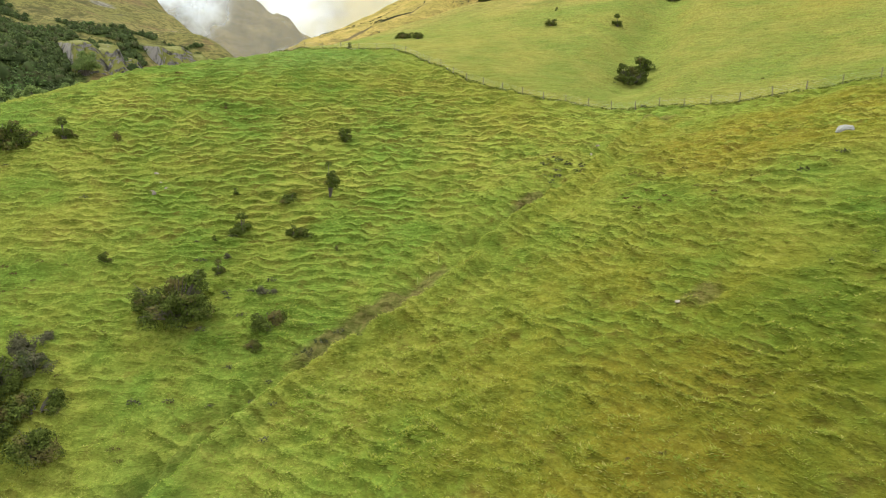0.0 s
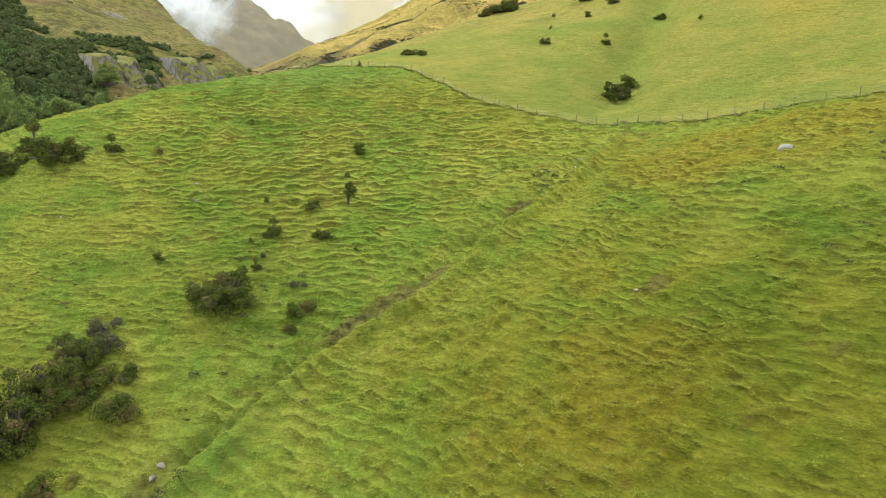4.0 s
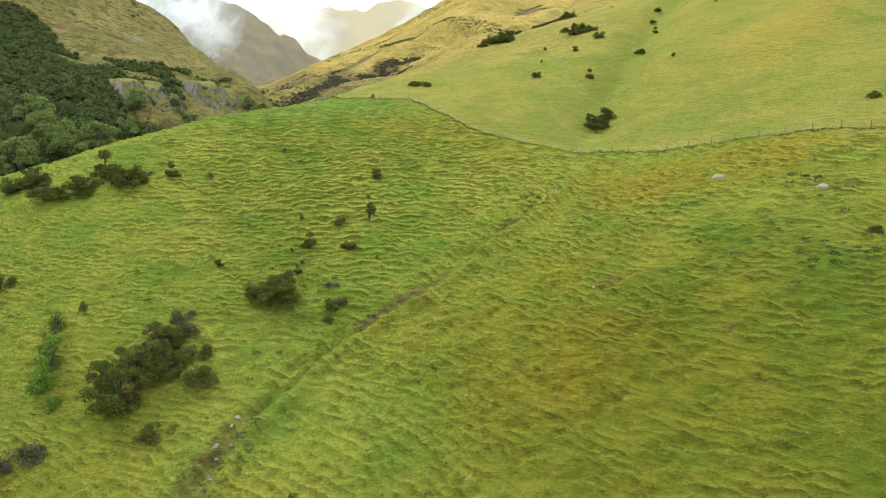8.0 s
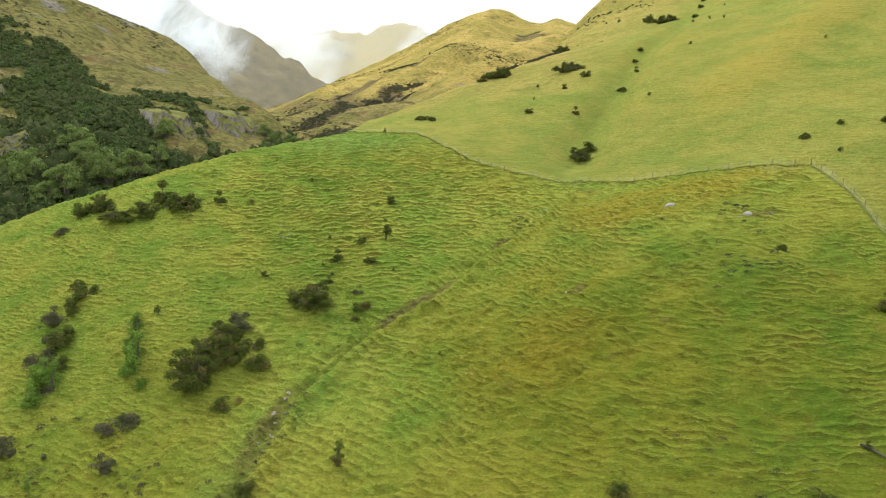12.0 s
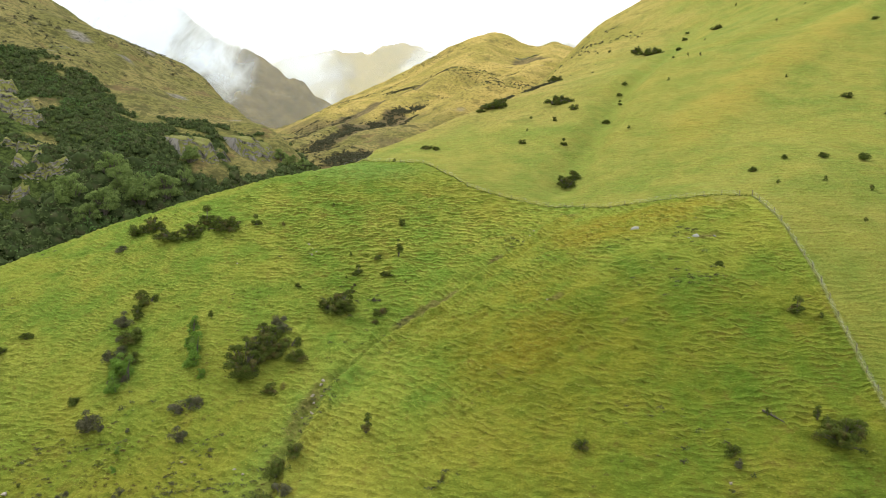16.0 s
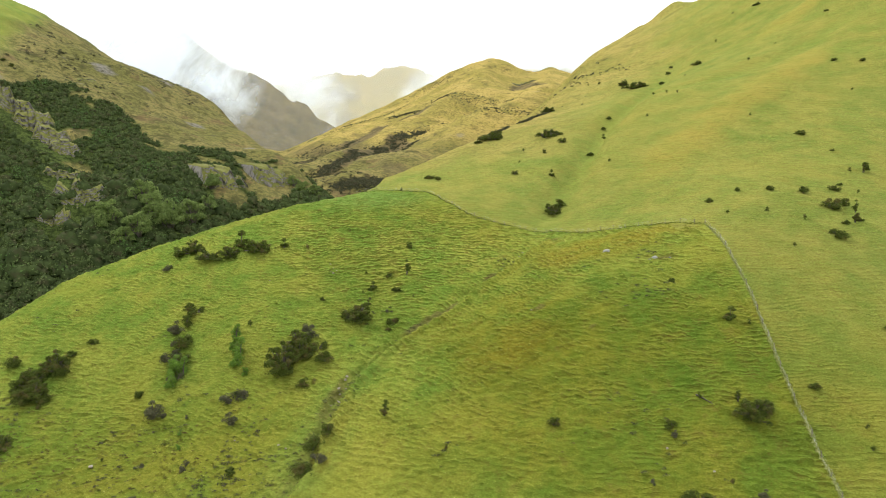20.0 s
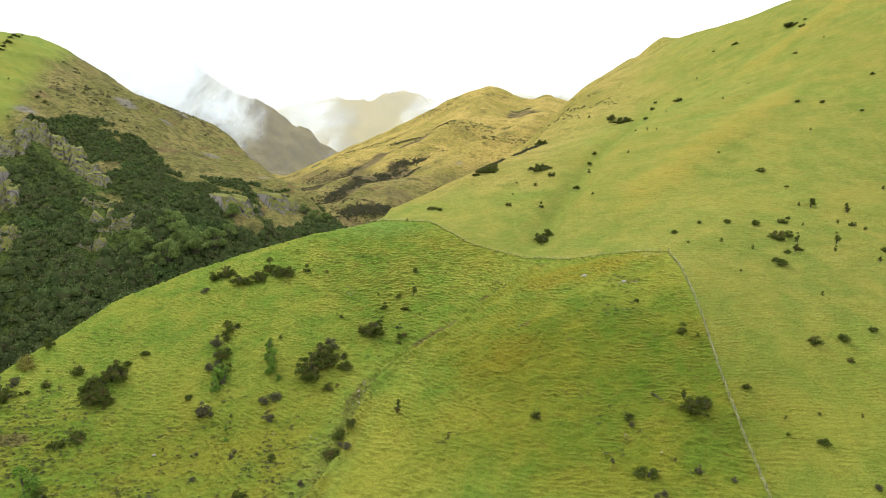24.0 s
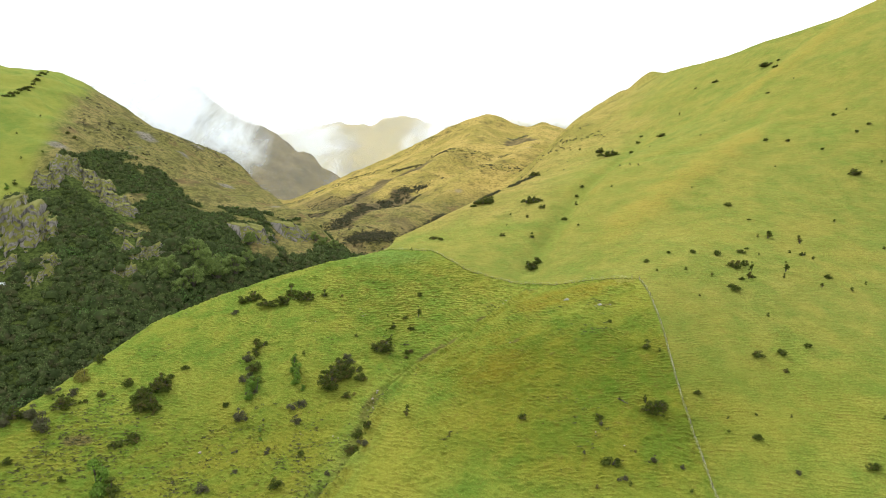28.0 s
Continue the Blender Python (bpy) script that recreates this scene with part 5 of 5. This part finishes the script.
TREE = [make_shrub("gorge_tree", 140 + q, M_TREE, "tall dark green leafy tree rising from the gorge bush", "tree", 30, 0.36, 1.05, 0.15, 320, 0.017, (0.10, 0.18)) for q in range(3)]
for q, (tx, ty, w, _) in enumerate(GORGE_TREES):
    w = min(w * 1.2, 14)
    ob = TREE[q] if q < 3 else copy_thing(TREE[q % 3], Matrix())
    ob.matrix_basis = pose(tx, ty, float(height(tx, ty)[0]) - 0.5, rz=67 * q) @ Matrix.Diagonal((w, w, w * 1.1, 1))
    tagged(ob, group="trees in the gorge")


# ---- fences ----
def build_fence(label, line, seed, gap=3.6):
    """Weathered wooden posts with seven wires."""
    rng = np.random.RandomState(seed)
    pts = along_line(line, gap)
    root = tagged(new("wire_fence"), label, "fence")
    x0, y0 = pts[0]
    z0 = float(height(x0, y0)[0])
    root.location = (x0, y0, z0)
    tops = []
    meshes = []
    for q in range(4):
        r = (0.06, 0.05, 0.07, 0.09)[q]
        bm = bmesh.new()
        bmesh.ops.create_cone(bm, cap_ends=True, segments=8, radius1=r, radius2=r * 0.86, depth=1.6)
        bmesh.ops.bevel(bm, geom=[e for e in bm.edges if all(v.co.z > 0.7 for v in e.verts)], offset=0.015, segments=1, affect="EDGES")
        me = bpy.data.meshes.new("fence_post")
        bm.to_mesh(me)
        bm.free()
        me.materials.append(M_WOOD)
        meshes.append(me)
    for q, (x, y) in enumerate(pts):
        z = float(height(x, y)[0])
        p = part("fence_post", meshes[3 if q in (0, len(pts) - 1) else rng.randint(3)], root)
        p.location = (x - x0, y - y0, z - z0 + 0.45 + rng.uniform(-0.06, 0.06))
        p.rotation_euler = (rng.uniform(-0.05, 0.05), rng.uniform(-0.05, 0.05), rng.uniform(0, 6))
        tops.append((x - x0, y - y0, z - z0))
    for h in (0.15, 0.32, 0.5, 0.68, 0.88, 1.08):
        limbs = [((a[0], a[1], a[2] + h), (b[0], b[1], b[2] + h), 0.005, 0.005) for a, b in zip(tops[:-1], tops[1:])]
        part("wire", mesh_from("wire", *tubes(limbs, 3), M_WIRE), root)
    return root


build_fence("weathered post and wire fence along the brow of the pasture", FENCE_TOP[1:], 301)
build_fence("weathered post and wire fence running down the spur", FENCE_DOWN, 302, 3.2)


def build_verge(name, line, seed, label, wide, tall, n, material):
    """A strip of rank ungrazed growth along a fence."""
    rng = np.random.RandomState(seed)
    pts = along_line(line, 0.05)
    P = pts[rng.randint(len(pts), size=n)] + rng.normal(0, wide, (n, 2))
    Z = height(P[:, 0], P[:, 1])
    C = np.stack([P[:, 0], P[:, 1], Z + rng.uniform(0, tall, n)], -1)
    v, f = leaves(rng, C, np.full(n, 0.10), 0.15)
    return tagged(new(name, mesh_from(name, v, f, material, False)), label, "grass", kind="stuff")


M_RANK = leaf_material("rank_grass", (0.060, 0.085, 0.014), (0.140, 0.150, 0.035))
M_STRAW = leaf_material("straw", (0.260, 0.290, 0.090), (0.430, 0.440, 0.170))
build_verge("fence_verge", FENCE_TOP[1:], 311, "rank darker grass along the fence line", 0.16, 0.28, 5000, M_RANK)
build_verge("fence_verge", FENCE_DOWN, 312, "pale straw-coloured strip under the fence wires", 0.15, 0.20, 9000, M_STRAW)


# ---- mist and added haze sheets on the mountains ----
def mist_material(density, seed, even):
    m = bpy.data.materials.new("mist")
    m.use_nodes = True
    n, l = m.node_tree.nodes, m.node_tree.links
    n.clear()
    out, mix, add = n.new("ShaderNodeOutputMaterial"), n.new("ShaderNodeMixShader"), n.new("ShaderNodeAddShader")
    clear, dif, tra = n.new("ShaderNodeBsdfTransparent"), n.new("ShaderNodeBsdfDiffuse"), n.new("ShaderNodeBsdfTranslucent")
    dif.inputs[0].default_value = tra.inputs[0].default_value = (0.52, 0.555, 0.60, 1)
    co = n.new("ShaderNodeTexCoord")
    sep = n.new("ShaderNodeSeparateXYZ")
    l.new(co.outputs["Generated"], sep.inputs[0])

    def op(kind, a, b):
        t = n.new("ShaderNodeMath")
        t.operation = kind
        for v, i in ((a, 0), (b, 1)):
            if hasattr(v, "node"):
                l.new(v, t.inputs[i])
            else:
                t.inputs[i].default_value = v
        return t.outputs[0]

    def ease(v, lo, hi):
        t = n.new("ShaderNodeMapRange")
        t.interpolation_type = "SMOOTHSTEP"
        l.new(v, t.inputs[0])
        t.inputs[1].default_value, t.inputs[2].default_value = lo, hi
        return t.outputs[0]

    geo = n.new("ShaderNodeNewGeometry")
    off = n.new("ShaderNodeVectorMath")
    off.operation = "ADD"
    off.inputs[1].default_value = (seed * 531.0, seed * 217.0, 0)
    l.new(geo.outputs["Position"], off.inputs[0])
    tex = n.new("ShaderNodeTexNoise")
    tex.inputs["Scale"].default_value, tex.inputs["Detail"].default_value, tex.inputs["Roughness"].default_value = 0.010, 6, 0.52
    tex.inputs["Distortion"].default_value = 0.4
    l.new(off.outputs[0], tex.inputs["Vector"])
    u, v = op("SUBTRACT", op("MULTIPLY", sep.outputs[0], 2.0), 1.0), op("SUBTRACT", op("MULTIPLY", sep.outputs[2], 2.0), 1.0)
    edge = op("SUBTRACT", 1.0, op("SQRT", op("ADD", op("MULTIPLY", u, u), op("MULTIPLY", v, v)), 0.0))
    cloud = ease(op("ADD", tex.outputs[0], op("MULTIPLY", op("SUBTRACT", edge, 0.8), 0.5)), 0.18, 0.60)
    thick = ease(edge, 0, 0.6) if even else op("MULTIPLY", cloud, ease(edge, 0, 0.4))
    l.new(op("MULTIPLY", thick, density), mix.inputs[0])
    l.new(dif.outputs[0], add.inputs[0])
    l.new(tra.outputs[0], add.inputs[1])
    l.new(clear.outputs[0], mix.inputs[1])
    l.new(add.outputs[0], mix.inputs[2])
    l.new(mix.outputs[0], out.inputs["Surface"])
    return m


def mist_haze_bank(x, y, z, wide, tall, density, seed, even=False):
    """A drifting veil of mist, bowed and leaning away towards its top. If even, a plain sheet that imitates distance
    haze.
    """
    u, v = np.meshgrid(np.linspace(-0.5, 0.5, 25), np.linspace(-0.5, 0.5, 13))
    X, Z = u * wide, v * tall
    Y = 0.5 * Z + 40 * np.cos(u * 3) + 12 * np.sin(u * 9 + seed) * np.cos(v * 5)
    i = np.arange(12 * 25).reshape(12, 25)[:, :-1].ravel()
    me = mesh_from("mist_haze_bank", np.stack([X.ravel(), Y.ravel(), Z.ravel()], -1), np.stack([i, i + 1, i + 26, i + 25], -1), mist_material(density, seed, even))
    ob = new("mist_haze_bank", me)
    ob.location = (x, y, z)
    return tagged(ob, "white mist and haze drifting across the mountainside", "mist", group="mist over the mountains", kind="stuff")


# the two even rows are pale sheets added to stand in for distance haze
MIST = [(-430, 1019, 165, 300, 170, 0.95, 2), (-519, 978, 205, 460, 240, 0.9, 1), (-640, 1000, 260, 460, 200, 0.85, 12), (-385, 1060, 135, 200, 150, 0.75, 4),
        (-396, 1807, 194, 300, 380, 1.0, 5), (-480, 1850, 260, 340, 280, 0.9, 14), (-30, 1842, 240, 380, 320, 1.0, 6), (-135, 2123, 390, 800, 120, 0.75, 7), (-656, 2039, 330, 560, 200, 0.9, 15),
        (200, 985, 200, 420, 100, 0.95, 8), (-690, 1250, 320, 420, 260, 0.95, 13), (-650, 1180, 250, 380, 200, 0.9, 16),
        (-200, 1090, 200, 2800, 900, 0.15, 10, True), (-100, 1650, 200, 3000, 900, 0.24, 11, True)]
for row in MIST:
    mist_haze_bank(*row)


# ---- small things in the pasture ----
LOOSE_STONES = [(-34.1, 73.8, 0.7), (-31.7, 71.1, 0.6), (-32.2, 69.6, 0.8), (-32.5, 72.2, 0.5), (-33.2, 70.6, 0.5), (-23.6, 32.2, 0.6), (-24.2, 30.5, 0.7), (-24.6, 28.3, 0.5), (-22.8, 33.0, 0.5), (-25.2, 26.8, 0.6), (-24.6, 31.3, 1.1), (-24.1, 33.7, 1.0), (-24.4, 27.9, 0.9), (-33.7, 18.3, 0.8), (-32.5, 17.1, 0.7), (-23.8, 35.2, 0.8), (-70.8, 20.6, 1.2), (-43.4, 21.9, 0.6),
                (33.3, 2.3, 0.8), (38.7, -1.8, 0.6), (16.2, 41.0, 0.6), (18.3, 74.6, 0.5), (17.0, 72.5, 0.6), (-48.0, 66.7, 0.6)]
M_BROWNSTONE = rock_material("brown_stone", (0.18, 0.15, 0.12), (0.40, 0.35, 0.30), 0.1)
for q, (sx, sy, w) in enumerate(LOOSE_STONES):
    tagged(outcrop("stone", sx, sy, w, w * 0.6, 500 + q, "small brownish stone half sunk in the grass", M_BROWNSTONE, 1, "stone"), group="loose stones in the pasture")


def build_log(x0, y0, x1, y1):
    """A dead trunk lying downhill, with broken limbs."""
    z0, z1 = float(height(x0, y0)[0]), float(height(x1, y1)[0])
    root = tagged(new("fallen_log"), "grey dead trunk lying fallen on the grass", "log")
    root.location = (x0, y0, z0)
    d = (x1 - x0, y1 - y0, z1 - z0)
    part("trunk", mesh_from("trunk", *tubes([((0, 0, 0.15), (d[0] * 0.5, d[1] * 0.5, d[2] * 0.5 + 0.18), 0.16, 0.12), ((d[0] * 0.5, d[1] * 0.5, d[2] * 0.5 + 0.18), (d[0], d[1], d[2] + 0.15), 0.12, 0.06)], 7), M_BARK), root)
    for k, (s, e) in enumerate(((0.4, (0.3, 0.5, 0.7)), (0.65, (-0.4, 0.3, 0.6)), (0.85, (0.5, -0.2, 0.5)))):
        a = (d[0] * s, d[1] * s, d[2] * s + 0.16)
        part("branch", mesh_from("branch", *tubes([(a, (a[0] + e[0], a[1] + e[1], a[2] + e[2]), 0.04, 0.01)]), M_BARK), root)
    return root


build_log(40.7, 11.2, 42.9, 9.4)


def build_stake(x, y, tall):
    """A thin marker stake pushed into the gully bank."""
    bm = bmesh.new()
    bmesh.ops.create_cone(bm, cap_ends=True, segments=6, radius1=0.035, radius2=0.03, depth=tall + 0.3)
    bmesh.ops.translate(bm, vec=(0, 0, (tall - 0.3) / 2), verts=bm.verts)
    me = bpy.data.meshes.new("marker_stake")
    bm.to_mesh(me)
    bm.free()
    me.materials.append(M_STRAW)
    ob = new("marker_stake", me)
    ob.location = (x, y, float(height(x, y)[0]))
    ob.rotation_euler = (0.06, -0.04, 0)
    return tagged(ob, "thin yellowish stake standing by the gully", "stake", "stakes by the gully")


for sx, sy, tall in ((-0.4, 56.4, 0.8), (-2.3, 54.6, 0.6), (-1.2, 54.9, 0.6)):
    build_stake(sx, sy, tall)
